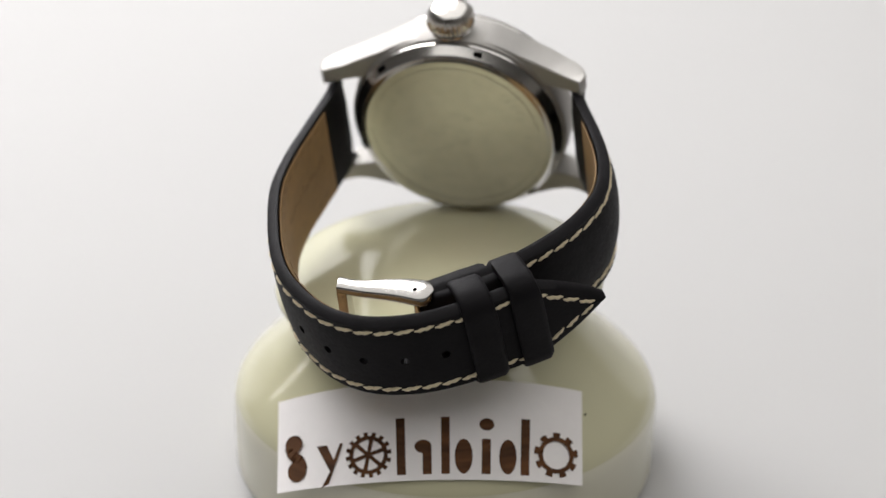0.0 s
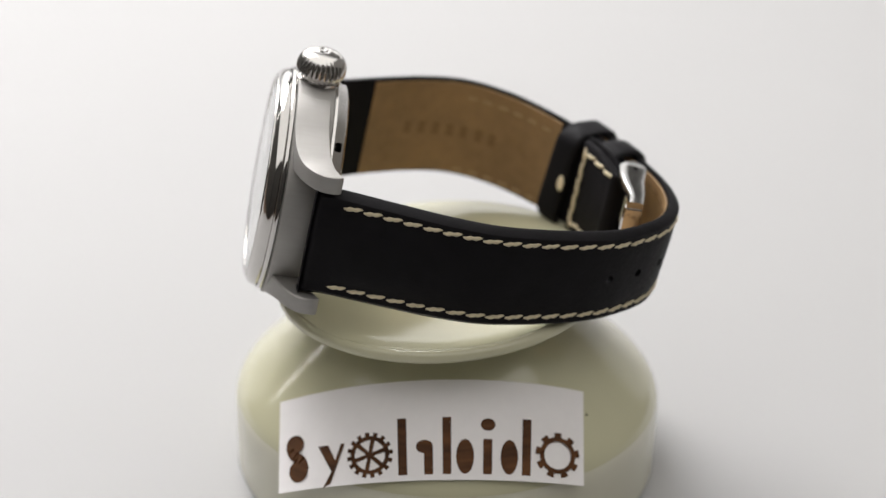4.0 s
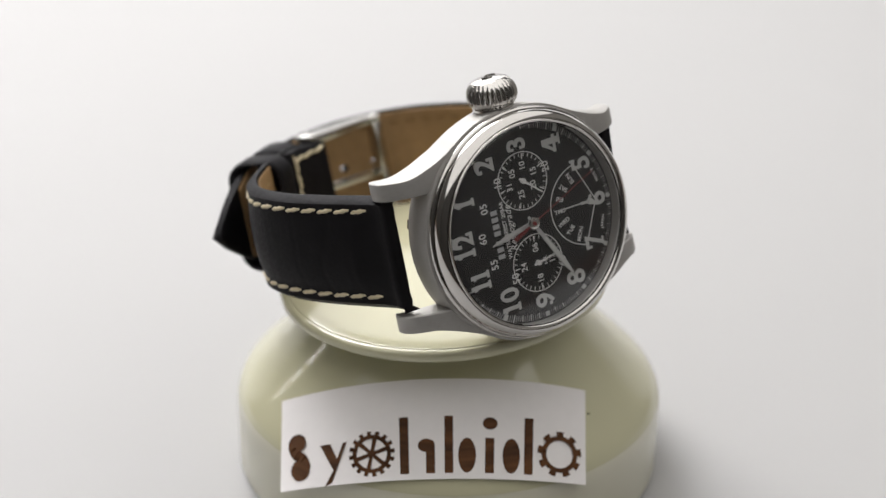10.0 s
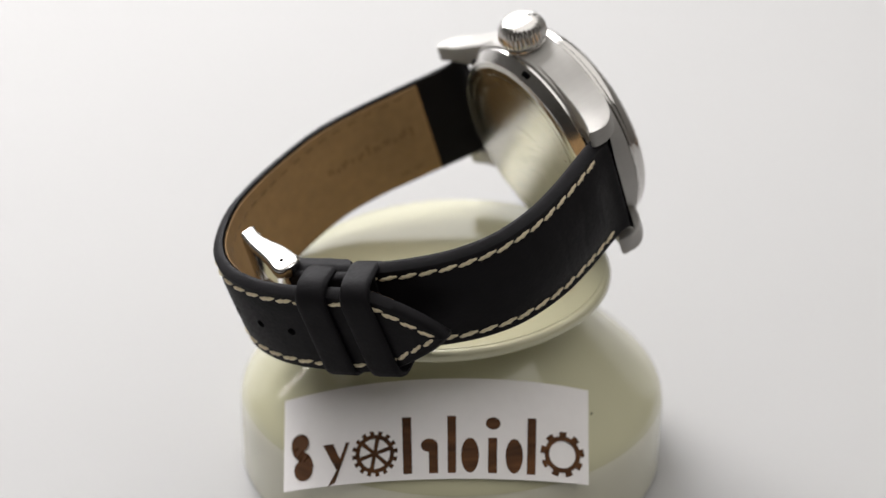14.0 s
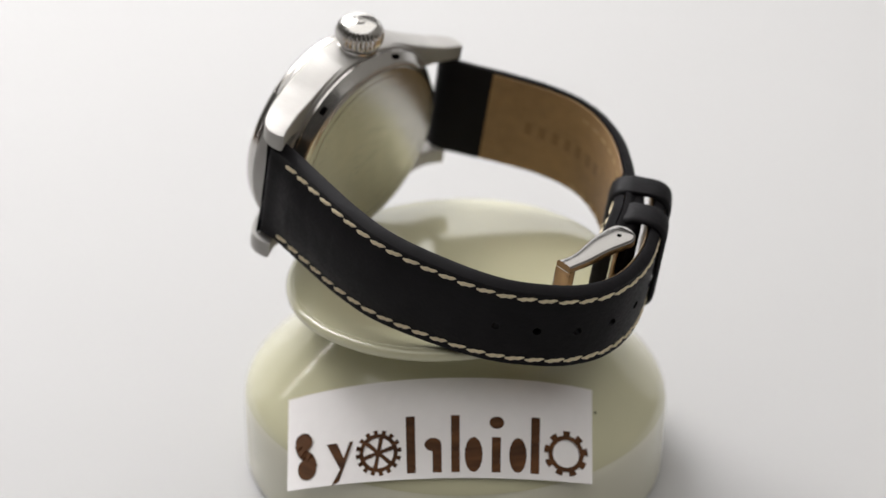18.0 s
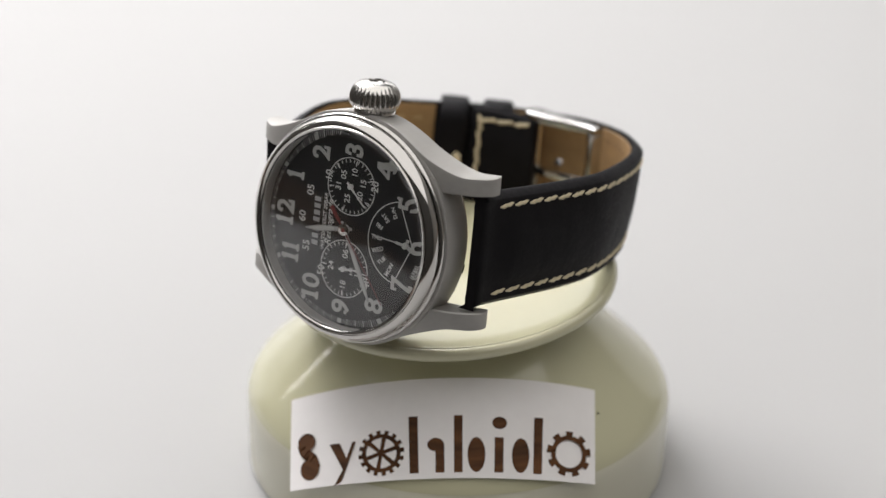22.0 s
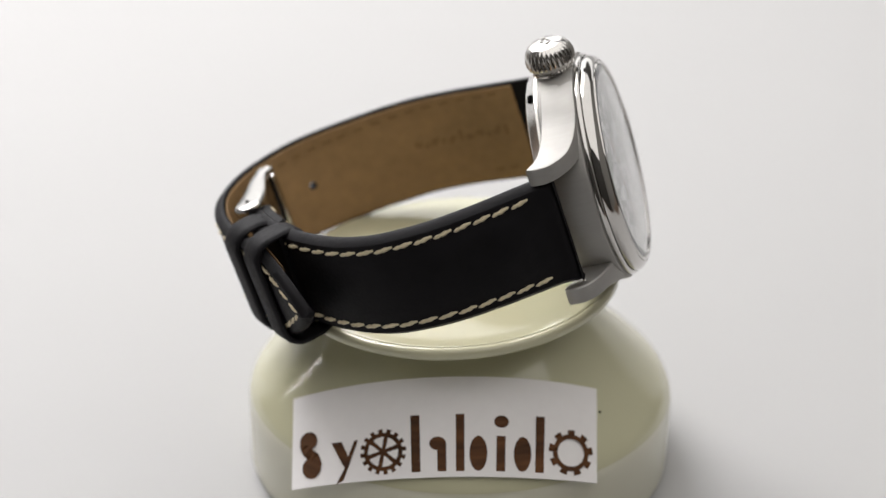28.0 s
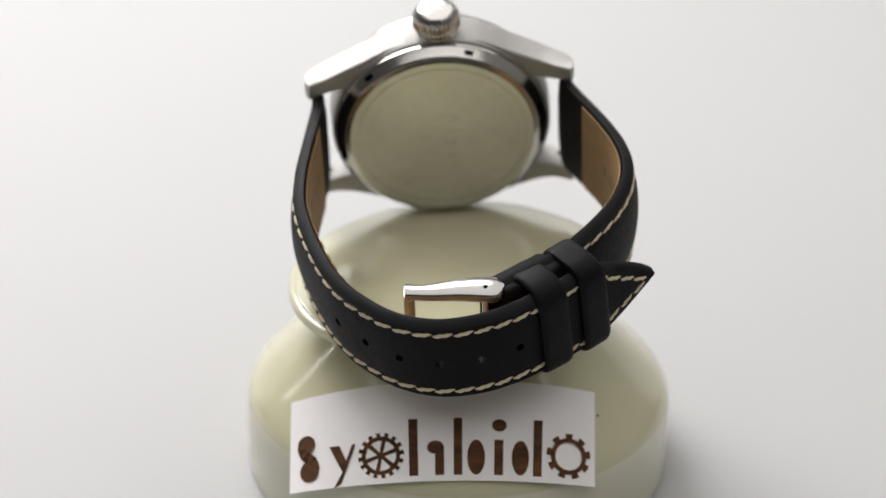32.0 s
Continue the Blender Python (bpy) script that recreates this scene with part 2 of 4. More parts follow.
def stand():
    thing = tagged(new("display_stand"), "glossy cream plastic round turntable stand with a sloping shoulder", "stand")
    thing.location = (BX / 1000, BY / 1000, GROUND)
    g = GROUND * 1000
    prof = [(0, -5.0), (18.5, -5.0), (20.3, -5.3)]
    prof += [(body_radius(-6.0 - 0.75 * k), -6.0 - 0.75 * k) for k in range(28)]
    c, seam = prof[-1]
    prof += [(c - 1.2, seam - 0.3), (0, seam - 0.3)]
    part("shoulder", lathe(mm([(r, z - g) for r, z in prof]), 160), PLASTIC, thing)
    prof = [(c - 2.0, seam), (c - 0.12, seam)] + [(body_radius(seam - 0.6 * k) - 0.08, seam - 0.6 * k) for k in range(1, 24)]
    c = prof[-1][0]
    prof += [(c, g + 1.4), (c - 0.3, g + 0.5), (c - 1.2, g), (0, g), (0, seam)]
    part("skirt", lathe(mm([(r, z - g) for r, z in prof]), 160), SKIRT, thing, "plastic side wall below the shoulder, paled in colour for mirrored white paper")
    bm = lathe(mm([(0, -5.2 - g), (9, -5.2 - g), (9, -1.9 - g), (0, -1.9 - g)]), 48)
    part("spindle", bm, PLASTIC, thing)
    bm = lathe(mm([(0, 0.5), (0.45, 0.25), (0.5, 0)]), 12)
    a = radians(-90 + 46.6)
    r = body_radius(-18.6) / 1000
    m = Matrix.Translation((r * math.cos(a), r * math.sin(a), (-18.6 - g) / 1000)) @ Matrix.Rotation(a, 4, "Z") @ Matrix.Rotation(radians(45), 4, "Y")
    bmesh.ops.transform(bm, matrix=m @ Matrix.Diagonal((0.45, 0.65, 0.2, 1)), verts=bm.verts)
    part("speck", bm, DARK, thing, "small dark speck in the plastic")
    return thing


stand()
PLATTER_Z = -0.0003
platter = tagged(new("platter"), "glossy cream plastic round platter that turns the watch", "platter")
prof = [(0, 0), (26, 0), (30.3, 0), (30.42, -0.02), (30.5, -0.06), (30.6, -0.2), (30.6, -2.6), (0, -2.6)]
part("disc", lathe(mm(prof), 160), PLASTIC, platter)
prof = [(30.6, -0.16), (30.75, -0.1), (31.0, -0.12), (31.5, -0.3), (31.85, -0.65), (32.0, -1.2), (31.9, -1.9), (31.5, -2.3), (30.6, -2.45)]
part("rim", lathe(mm(prof), 160, True), PLASTIC, platter)

# ---- the label, wrapped on the cone ----
SIN = SLOPE / math.hypot(1, SLOPE)
COS = 1 / math.hypot(1, SLOPE)
Z_APEX = -5.0 + 21.2 / SLOPE
LABEL_S = 46.06  # slant distance of the card's middle from the apex
LABEL_TURN, LABEL_MID = 0.2, -4.45  # degrees of lean, millimetres along the card


def on_cone(a, b, lift):
    """A point of the flat card (a along, b up, mm) on the cone, in metres in the world."""
    t = radians(LABEL_TURN)
    a *= 1 + 0.0026 * b
    a, b = a * math.cos(t) - b * math.sin(t) + LABEL_MID, a * math.sin(t) + b * math.cos(t)
    s = LABEL_S - b
    slant, turn = math.hypot(s, a), math.atan2(a, s) / SIN
    r, z = slant * SIN + lift * COS, Z_APEX - slant * COS + lift * SIN
    return Vector((BX + r * math.sin(turn), BY - r * math.cos(turn), z)) / 1000


def wrapped(bm, lift):
    for v in bm.verts:
        v.co = on_cone(v.co.x, v.co.y, lift + v.co.z)
    return bm


def plate(quads, thick, step=1.5):
    """Flat convex outlines (mm) cut fine enough to bend, as thin plates."""
    bm = bmesh.new()
    for q in quads:
        low = [bm.verts.new((x, y, 0)) for x, y in q]
        high = [bm.verts.new((x, y, thick)) for x, y in q]
        bm.faces.new(high)
        bm.faces.new(low[::-1])
        for k in range(len(q)):
            n = (k + 1) % len(q)
            bm.faces.new((low[k], low[n], high[n], high[k]))
    bmesh.ops.remove_doubles(bm, verts=bm.verts, dist=1e-4)
    xs = [v.co.x for v in bm.verts]
    x = math.ceil(min(xs) / step) * step
    while x < max(xs):
        bmesh.ops.bisect_plane(bm, geom=list(bm.verts) + list(bm.edges) + list(bm.faces), dist=1e-6, plane_co=(x, 0, 0), plane_no=(1, 0, 0))
        x += step
    return bm


def gear(cx, cy, r0, r1, r2, teeth, spokes):
    quads = []
    n = teeth * 4
    for k in range(n):
        a, b = 2 * math.pi * k / n, 2 * math.pi * (k + 1) / n
        ro = r2 if k % 4 in (0, 1) else r1
        quads.append([(cx + r0 * math.cos(a), cy + r0 * math.sin(a)), (cx + ro * math.cos(a), cy + ro * math.sin(a)), (cx + ro * math.cos(b), cy + ro * math.sin(b)), (cx + r0 * math.cos(b), cy + r0 * math.sin(b))])
    for k in range(spokes):
        a = 2 * math.pi * k / spokes + 0.3
        c, s, w = math.cos(a), math.sin(a), 0.33
        quads.append([(cx - s * w, cy + c * w), (cx + s * w, cy - c * w), (cx + r0 * c + s * w * 1.3, cy + r0 * s - c * w * 1.3), (cx + r0 * c - s * w * 1.3, cy + r0 * s + c * w * 1.3)])
    return quads


def label():
    w, h = 30.3, 9.7
    thing = tagged(new("paper_label"), "white card label with brown wood-grain marks and two gears", "label")
    part("card", wrapped(plate([[(-w, -h), (w, -h), (w, h), (-w, h)]], 0.3), 0.25), CARD, thing)

    def bar(x0, y0, x1, y1):
        return [(x0, y0), (x1, y0), (x1, y1), (x0, y1)]

    def stroke(points):
        """A line that swells and thins: points of x, y and width."""
        mid = [Vector(p) for p in spline(points, 26)[0]]
        side = []
        for k, p in enumerate(mid):
            d = (mid[min(k + 1, 25)] - mid[max(k - 1, 0)]).xy.normalized()
            o = Vector((-d.y, d.x)) * p.z / 2
            side.append((p.xy + o, p.xy - o))
        return [[tuple(a[0]), tuple(b[0]), tuple(b[1]), tuple(a[1])] for a, b in zip(side, side[1:])]

    def disc(cx, cy, rx, ry):
        return [(cx + rx * math.cos(2 * math.pi * k / 16), cy + ry * math.sin(2 * math.pi * k / 16)) for k in range(16)]

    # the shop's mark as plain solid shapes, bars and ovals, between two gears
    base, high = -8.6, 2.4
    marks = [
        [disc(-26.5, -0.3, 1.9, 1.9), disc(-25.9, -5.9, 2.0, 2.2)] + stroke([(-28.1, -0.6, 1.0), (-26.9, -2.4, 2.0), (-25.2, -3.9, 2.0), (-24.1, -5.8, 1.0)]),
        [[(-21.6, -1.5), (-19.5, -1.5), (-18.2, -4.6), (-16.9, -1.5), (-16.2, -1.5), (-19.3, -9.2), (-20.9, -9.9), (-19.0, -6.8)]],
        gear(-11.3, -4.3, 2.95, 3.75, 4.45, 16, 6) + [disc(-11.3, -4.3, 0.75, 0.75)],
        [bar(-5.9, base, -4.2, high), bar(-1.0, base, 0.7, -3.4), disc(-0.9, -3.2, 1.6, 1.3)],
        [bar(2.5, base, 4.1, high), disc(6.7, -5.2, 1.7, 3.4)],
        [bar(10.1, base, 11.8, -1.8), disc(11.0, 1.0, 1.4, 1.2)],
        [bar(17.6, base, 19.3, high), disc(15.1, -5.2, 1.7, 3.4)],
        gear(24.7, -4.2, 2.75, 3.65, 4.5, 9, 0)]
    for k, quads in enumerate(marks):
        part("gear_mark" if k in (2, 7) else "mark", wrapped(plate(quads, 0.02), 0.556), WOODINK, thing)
    return thing


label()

# ---- the wrist watch ----
# its own space: x from twelve to six, y to the crown, z out of the dial; metres
AX, AY = Vector((0.9989, -0.0471, 0.0018)).normalized(), Vector((0.0100, 0.2485, 0.9686))
AY = (AY - AX * AX.dot(AY)).normalized()
AZ = AX.cross(AY)
DIAL_AT = Vector((-0.00156, -0.03068, 0.02248)) - Vector((0, 0, PLATTER_Z))
TILT = Matrix.Translation(DIAL_AT) @ Matrix((AX, AY, AZ)).transposed().to_4x4()
watch = tagged(new("wrist_watch"), "steel pilot wrist watch with black dial and white-stitched black leather strap", "watch")
watch.location = (0, 0, PLATTER_Z)


def wpart(name, bm, mat, label="", angle=35):
    ob = part(name, bm, mat, watch, label, angle)
    ob.matrix_basis = TILT
    return ob


# case: middle, lugs, bezel, back
bm = lathe(mm([(18.6, -8.2), (20.9, -8.2), (21.3, -7.95), (21.5, -7.45), (21.72, -5.0), (21.9, -1.7), (21.78, -1.15), (21.4, -0.92), (18.7, -0.92)]), 128, True)
case = wpart("case", bm, STEEL, "brushed steel case middle")


def lug_outer(x):
    """Half-width of case and lug at x: the case's circle flowing into the lug, mm."""
    ring, horn = math.sqrt(max(0.0, 21.95 ** 2 - x * x)), 14.3 + 6.35 * max(0, 1 - (x - 7.4) / 15.0) ** 1.28
    if x < 9.0:
        horn = min(horn, ring)
    k = 0.22
    return k * math.log(math.exp((ring - 20) / k) + math.exp((horn - 20) / k)) + 20 - 0.3 * max(0, 1 - (x - 4.5) / 4.5)


# the lug's side view: its brushed front curves down to a hooked point behind the strap's end
LUG_FRONT = [(4.5, -1.0), (9.5, -0.98), (13.5, -1.05), (17.0, -1.45), (20.0, -2.25), (22.6, -3.5), (24.6, -5.0), (25.9, -6.7), (26.3, -8.4), (26.0, -9.9)]
LUG_BACK = [(4.5, -7.55), (9.0, -7.5), (12.6, -7.6), (15.8, -7.85), (18.6, -8.2), (20.9, -8.75), (22.7, -9.4), (24.0, -10.0), (24.8, -10.45), (25.4, -10.75)]


def lug_bm(sx, sy):
    n, q = 28, 0.24
    front, back = spline([(x, 0, z) for x, z in LUG_FRONT], n)[0], spline([(x, 0, z) for x, z in LUG_BACK], n)[0]
    rings = []
    for k in range(n):
        f, b = front[k], back[k]
        up = (f - b).normalized()
        yf, yb, inner = lug_outer(f.x), lug_outer(b.x), 10.95
        tuck = 0.55 * max(0, 1 - k / 14)
        ring = [(f - up * q, inner), (f, inner + q), (f, yf - 1.6 * q), (f - up * 0.35 * q, yf - 0.5 * q), (f - up * 1.4 * q, yf), (b + up * q, yb - tuck), (b, yb - q - tuck), (b, inner + q), (b + up * q, inner)]
        rings.append([(sx * p.x / 1000, sy * y / 1000, p.z / 1000) for p, y in ring])
    return loft(rings)


for sx in (1, -1):
    for sy in (1, -1):
        wpart("lug", lug_bm(sx, sy), STEEL, angle=28)
prof = [(18.75, -0.9), (20.95, -0.9), (21.4, -0.75), (21.5, -0.4), (21.35, 0.0), (21.12, 0.12), (21.02, -0.2), (20.86, -0.2), (20.88, 0.25), (20.97, 0.6), (20.87, 1.1), (20.62, 1.6), (20.22, 2.05), (19.75, 2.35), (19.56, 2.42), (19.48, 2.15), (19.36, 2.15), (19.34, 2.55),
        (19.2, 2.68), (18.95, 2.64), (18.72, 2.4), (18.62, 2.0), (18.62, 0.4)]
wpart("bezel", lathe(mm(prof), 160, True), SEMI, "polished steel stepped bezel", 50)
prof = [(18.62, 1.3), (18.45, 1.25), (18.2, 0.1), (18.2, -0.5), (18.62, -0.5)]
wpart("inner_ring", lathe(mm(prof), 128, True), STEEL, "satin steel ring round the dial")
prof = [(0, 3.3)] + [(18.6 * s, 3.3 - 0.9 * s * s) for s in (0.2, 0.4, 0.6, 0.8, 0.92, 0.985)] + [(18.6, 2.3), (18.55, 1.45)] + [(18.3 * s, 2.3 - 0.9 * s * s) for s in (0.98, 0.9, 0.8, 0.6, 0.4, 0.2)] + [(0, 2.3)]
glass = wpart("crystal", lathe(mm(prof), 96), GLASS, "clear domed glass")
glass.visible_shadow = False
prof = [(0, -11.15), (16.6, -11.15), (16.62, -11.05), (16.85, -11.05), (16.87, -11.15), (18.2, -11.15), (18.5, -11.0), (18.9, -10.85), (18.9, -8.4), (0, -8.4)]
back = wpart("case_back", lathe(mm(prof), 128), BACKSTEEL, "satin steel screwed case back with faint engraving", 20)
prof = [(18.9, -10.9), (19.15, -10.85), (19.5, -10.55), (20.55, -8.95), (20.8, -8.75), (20.85, -8.25), (18.9, -8.2)]
back_ring = wpart("back_ring", lathe(mm(prof), 128, True), CROWN, "polished steel ring of the case back")
# solid black boxes: the slots' inner shade is put into the colour
for k in range(6):
    a = math.pi * 2 * k / 6 + 0.82
    bm = bmesh.new()
    box(bm, 0, 0, 0, 0.001, 0.0017, 0.0008, Matrix.Rotation(a, 4, "Z") @ Matrix.Translation((0.02, 0, -0.0097)) @ Matrix.Rotation(radians(-56), 4, "Y"), 0.00015)
    part("key_slot", bm, DARK, back_ring)
bm = bmesh.new()
rng = random.Random(5)
for k in range(56):
    if k % 14 in (6, 13):
        continue
    m = Matrix.Rotation(2 * math.pi * k / 56, 4, "Z") @ Matrix.Translation((0.0142 + rng.uniform(-0.1, 0.1) / 1000, 0, -0.01116))
    box(bm, 0, 0, 0, rng.uniform(0.9, 1.4) / 1000, rng.uniform(0.25, 0.6) / 1000, 0.00006, m)
for k in range(11):
    box(bm, rng.uniform(-6, 6) / 1000, (-5 + k) / 1000, -0.01116, rng.uniform(1.0, 3.5) / 1000, 0.00025, 0.00006)
tagged(part("engraving", bm, BACKSTEEL, back), kind="stuff")

# crown: a ribbed onion on a short stem
def crown_ring(s, y, ribs):
    out = []
    for k in range(120):
        a = 2 * math.pi * k / 120
        r = s * (1 - ribs * (0.5 + 0.5 * math.cos(30 * a)) ** 2)
        out.append((r * math.cos(a) / 1000, y / 1000, (r * math.sin(a) - 4.8) / 1000))
    return out


crown_lines = [(2.6, 20.6, 0), (2.6, 21.3, 0), (3.7, 21.35, 0), (4.05, 21.6, 0), (4.0, 21.95, 0), (3.8, 22.1, 0), (4.15, 22.4, 0.09), (4.5, 22.8, 0.02), (4.68, 23.3, 0.03), (4.74, 23.8, 0.13), (4.72, 24.7, 0.13), (4.5, 25.5, 0.09), (4.1, 26.2, 0.04), (3.6, 26.75, 0.01),
               (3.2, 27.0, 0.0), (2.9, 27.12, 0), (1.6, 27.35, 0), (0.4, 27.42, 0)]
crown = wpart("crown", loft([crown_ring(*c) for c in crown_lines]), CROWN, "large ribbed onion crown in polished steel", 40)
bm = bmesh.new()
for a0, r0 in ((20, 1.5), (200, 1.5)):
    pts = [(r0 * (0.25 + k / 9) * math.cos(radians(a0 + 22 * k)), r0 * (0.25 + k / 9) * math.sin(radians(a0 + 22 * k))) for k in range(8)]
    for p, q in zip(pts, pts[1:]):
        d = Vector((q[0] - p[0], q[1] - p[1])).normalized() * 0.16
        quad = [(p[0] - d.y, p[1] + d.x), (q[0] - d.y, q[1] + d.x), (q[0] + d.y, q[1] - d.x), (p[0] + d.y, p[1] - d.x)]
        lo = [bm.verts.new((x / 1000, 0.02725, (z - 4.8) / 1000)) for x, z in quad]
        hi = [bm.verts.new((x / 1000, 0.0276, (z - 4.8) / 1000)) for x, z in quad]
        bm.faces.new(hi)
        for k in range(4):
            bm.faces.new((lo[k], lo[(k + 1) % 4], hi[(k + 1) % 4], hi[k]))
part("emblem", bm, POLISH, crown, "raised swirl on the crown")

# dial
dial = wpart("dial", lathe(mm([(0, -0.5), (18.35, -0.5), (18.35, -0.9), (0, -0.9)]), 96), DIAL, "matt black dial with white numerals")
FACE = -0.5


def on_dial(words, clock_x, clock_y, size, mat, name, z=0.03, bold=0.0, turn=0.0, shear=0.0, space=1.0, thick=0.06):
    """Writing on the dial: clock_x to three, clock_y to twelve, in mm; turn in degrees clockwise."""
    me = writing(words, size, bold, shear, space)
    bm = bmesh.new()
    bm.from_mesh(me)
    bpy.data.meshes.remove(me)
    ext = bmesh.ops.extrude_face_region(bm, geom=list(bm.faces))
    bmesh.ops.translate(bm, vec=(0, 0, thick), verts=[v for v in ext["geom"] if isinstance(v, bmesh.types.BMVert)])
    m = Matrix.Rotation(radians(90), 4, "Z") @ Matrix.Translation((clock_x, clock_y, FACE + z)) @ Matrix.Rotation(-radians(turn), 4, "Z")
    bmesh.ops.transform(bm, matrix=Matrix.Scale(0.001, 4) @ m, verts=bm.verts)
    return part(name, bm, mat, dial)


SERIFS = {"1": ((-0.55, 0.0, 1.45, 0.13), (-0.35, 0.75, 0.3, 0.88)), "2": ((0.8, 0.0, 1.0, 0.34), (0.0, 0.66, 0.26, 0.8)), "4": ((0.38, 0.0, 1.08, 0.12),), "5": ((0.78, 0.8, 0.98, 1.08), (0.0, 0.18, 0.24, 0.32)),
          "7": ((0.0, 0.68, 0.17, 0.98), (0.06, 0.0, 0.6, 0.1)), "3": ((0.0, 0.66, 0.24, 0.8), (0.0, 0.2, 0.24, 0.34)), "9": ((0.02, 0.14, 0.26, 0.28),), "6": ((0.74, 0.72, 0.98, 0.86),)}


def numeral(word, clock_x, clock_y, size, mat):
    """An hour in heavy upright figures with slab feet, as one raised mesh on the dial."""
    bm, at = bmesh.new(), 0.0
    for ch in word:
        if ch == "4":
            w, h = size * 0.62, size * 0.72
            strokes = (((0.48, 0), (0.82, 0), (0.82, 1), (0.48, 1)), ((0.48, 1), (0.48, 0.68), (0.22, 0.4), (0.0, 0.4), (0.0, 0.33)), ((0, 0.27), (0.98, 0.27), (0.98, 0.41), (0, 0.41)), ((0.36, 0), (0.96, 0), (0.96, 0.1), (0.36, 0.1)))
            for k, quad in enumerate(strokes):
                bm.faces.new([bm.verts.new((w * p, h * (q - 0.5), 0.012 * k)) for p, q in quad])
            at += w + 0.55
            continue
        me = writing(ch, size, 0.1)
        xs, ys = [v.co.x for v in me.vertices], [v.co.y for v in me.vertices]
        x0, x1, y0, y1 = min(xs), max(xs), min(ys), max(ys)
        pad = 0.45 * (x1 - x0) if ch == "1" else 0.0
        me.transform(Matrix.Translation((at - x0 + pad, -(y0 + y1) / 2, 0)))
        bm.from_mesh(me)
        bpy.data.meshes.remove(me)
        w, h = x1 - x0, y1 - y0
        for k, (a, b, c, d) in enumerate(SERIFS.get(ch, ())):
            z = 0.012 * (k + 1)
            bm.faces.new([bm.verts.new((at + pad + w * p, h * (q - 0.5), z)) for p, q in ((a, b), (c, b), (c, d), (a, d))])
        at += w + 2 * pad + 0.55
    bmesh.ops.translate(bm, vec=(-(at - 0.55) / 2, 0, 0), verts=bm.verts)
    ext = bmesh.ops.extrude_face_region(bm, geom=list(bm.faces))
    bmesh.ops.translate(bm, vec=(0, 0, 0.14), verts=[v for v in ext["geom"] if isinstance(v, bmesh.types.BMVert)])
    m = Matrix.Rotation(radians(90), 4, "Z") @ Matrix.Translation((clock_x, clock_y, FACE + 0.03))
    bmesh.ops.transform(bm, matrix=Matrix.Scale(0.001, 4) @ m, verts=bm.verts)
    return part("numeral", bm, mat, dial)


for hour in range(1, 13):
    a = radians(30 * hour)
    r = 14.9 if hour not in (10, 11, 12) else 14.6
    numeral(str(hour), r * math.sin(a), r * math.cos(a), 5.5, LUME)
for word, minute in (("60", 60), ("05", 5), ("10", 10), ("20", 20), ("40", 40), ("50", 50), ("55", 55)):
    a = radians(6 * minute)
    r = 10.6
    on_dial(word, r * math.sin(a), r * math.cos(a), 2.1, PRINT, "minute_number", bold=0.015)


def dial_bar(bm, x0, y0, x1, y1, w, z=0.03, thick=0.05):
    """A printed line on the dial, clock axes in mm."""
    p, q = Vector((-y0, x0)), Vector((-y1, x1))
    d = (q - p).normalized() * w / 2
    o = Vector((-d.y, d.x))
    lo = [bm.verts.new((c.x / 1000, c.y / 1000, (FACE + z) / 1000)) for c in (p + o, q + o, q - o, p - o)]
    hi = [bm.verts.new((v.co.x, v.co.y, (FACE + z + thick) / 1000)) for v in lo]
    bm.faces.new(hi)
    for k in range(4):
        bm.faces.new((lo[k], lo[(k + 1) % 4], hi[(k + 1) % 4], hi[k]))


for k in range(60):
    bm = bmesh.new()
    a = radians(6 * k)
    w, r0 = (0.75, 17.2) if k % 5 == 0 else (0.13, 17.1)
    r1 = 17.95
    dial_bar(bm, r0 * math.sin(a), r0 * math.cos(a), r1 * math.sin(a), r1 * math.cos(a), w)
    part("hour_mark" if k % 5 == 0 else "minute_mark", bm, LUME if k % 5 == 0 else PRINT, dial)
bm = bmesh.new()
for k in range(240):
    if k % 4:
        a = radians(1.5 * k)
        dial_bar(bm, 17.2 * math.sin(a), 17.2 * math.cos(a), 17.95 * math.sin(a), 17.95 * math.cos(a), 0.075)
tagged(part("fine_marks", bm, DIM, dial), kind="stuff")


def ring_bm(cx, cy, r, w, z=0.03, a0=0, a1=360, n=72):
    bm = bmesh.new()
    for k in range(n):
        a, b = radians(a0 + (a1 - a0) * k / n), radians(a0 + (a1 - a0) * (k + 1) / n)
        dial_bar(bm, cx + r * math.sin(a), cy + r * math.cos(a), cx + r * math.sin(b) * 1.0, cy + r * math.cos(b), w, z)
    return bm


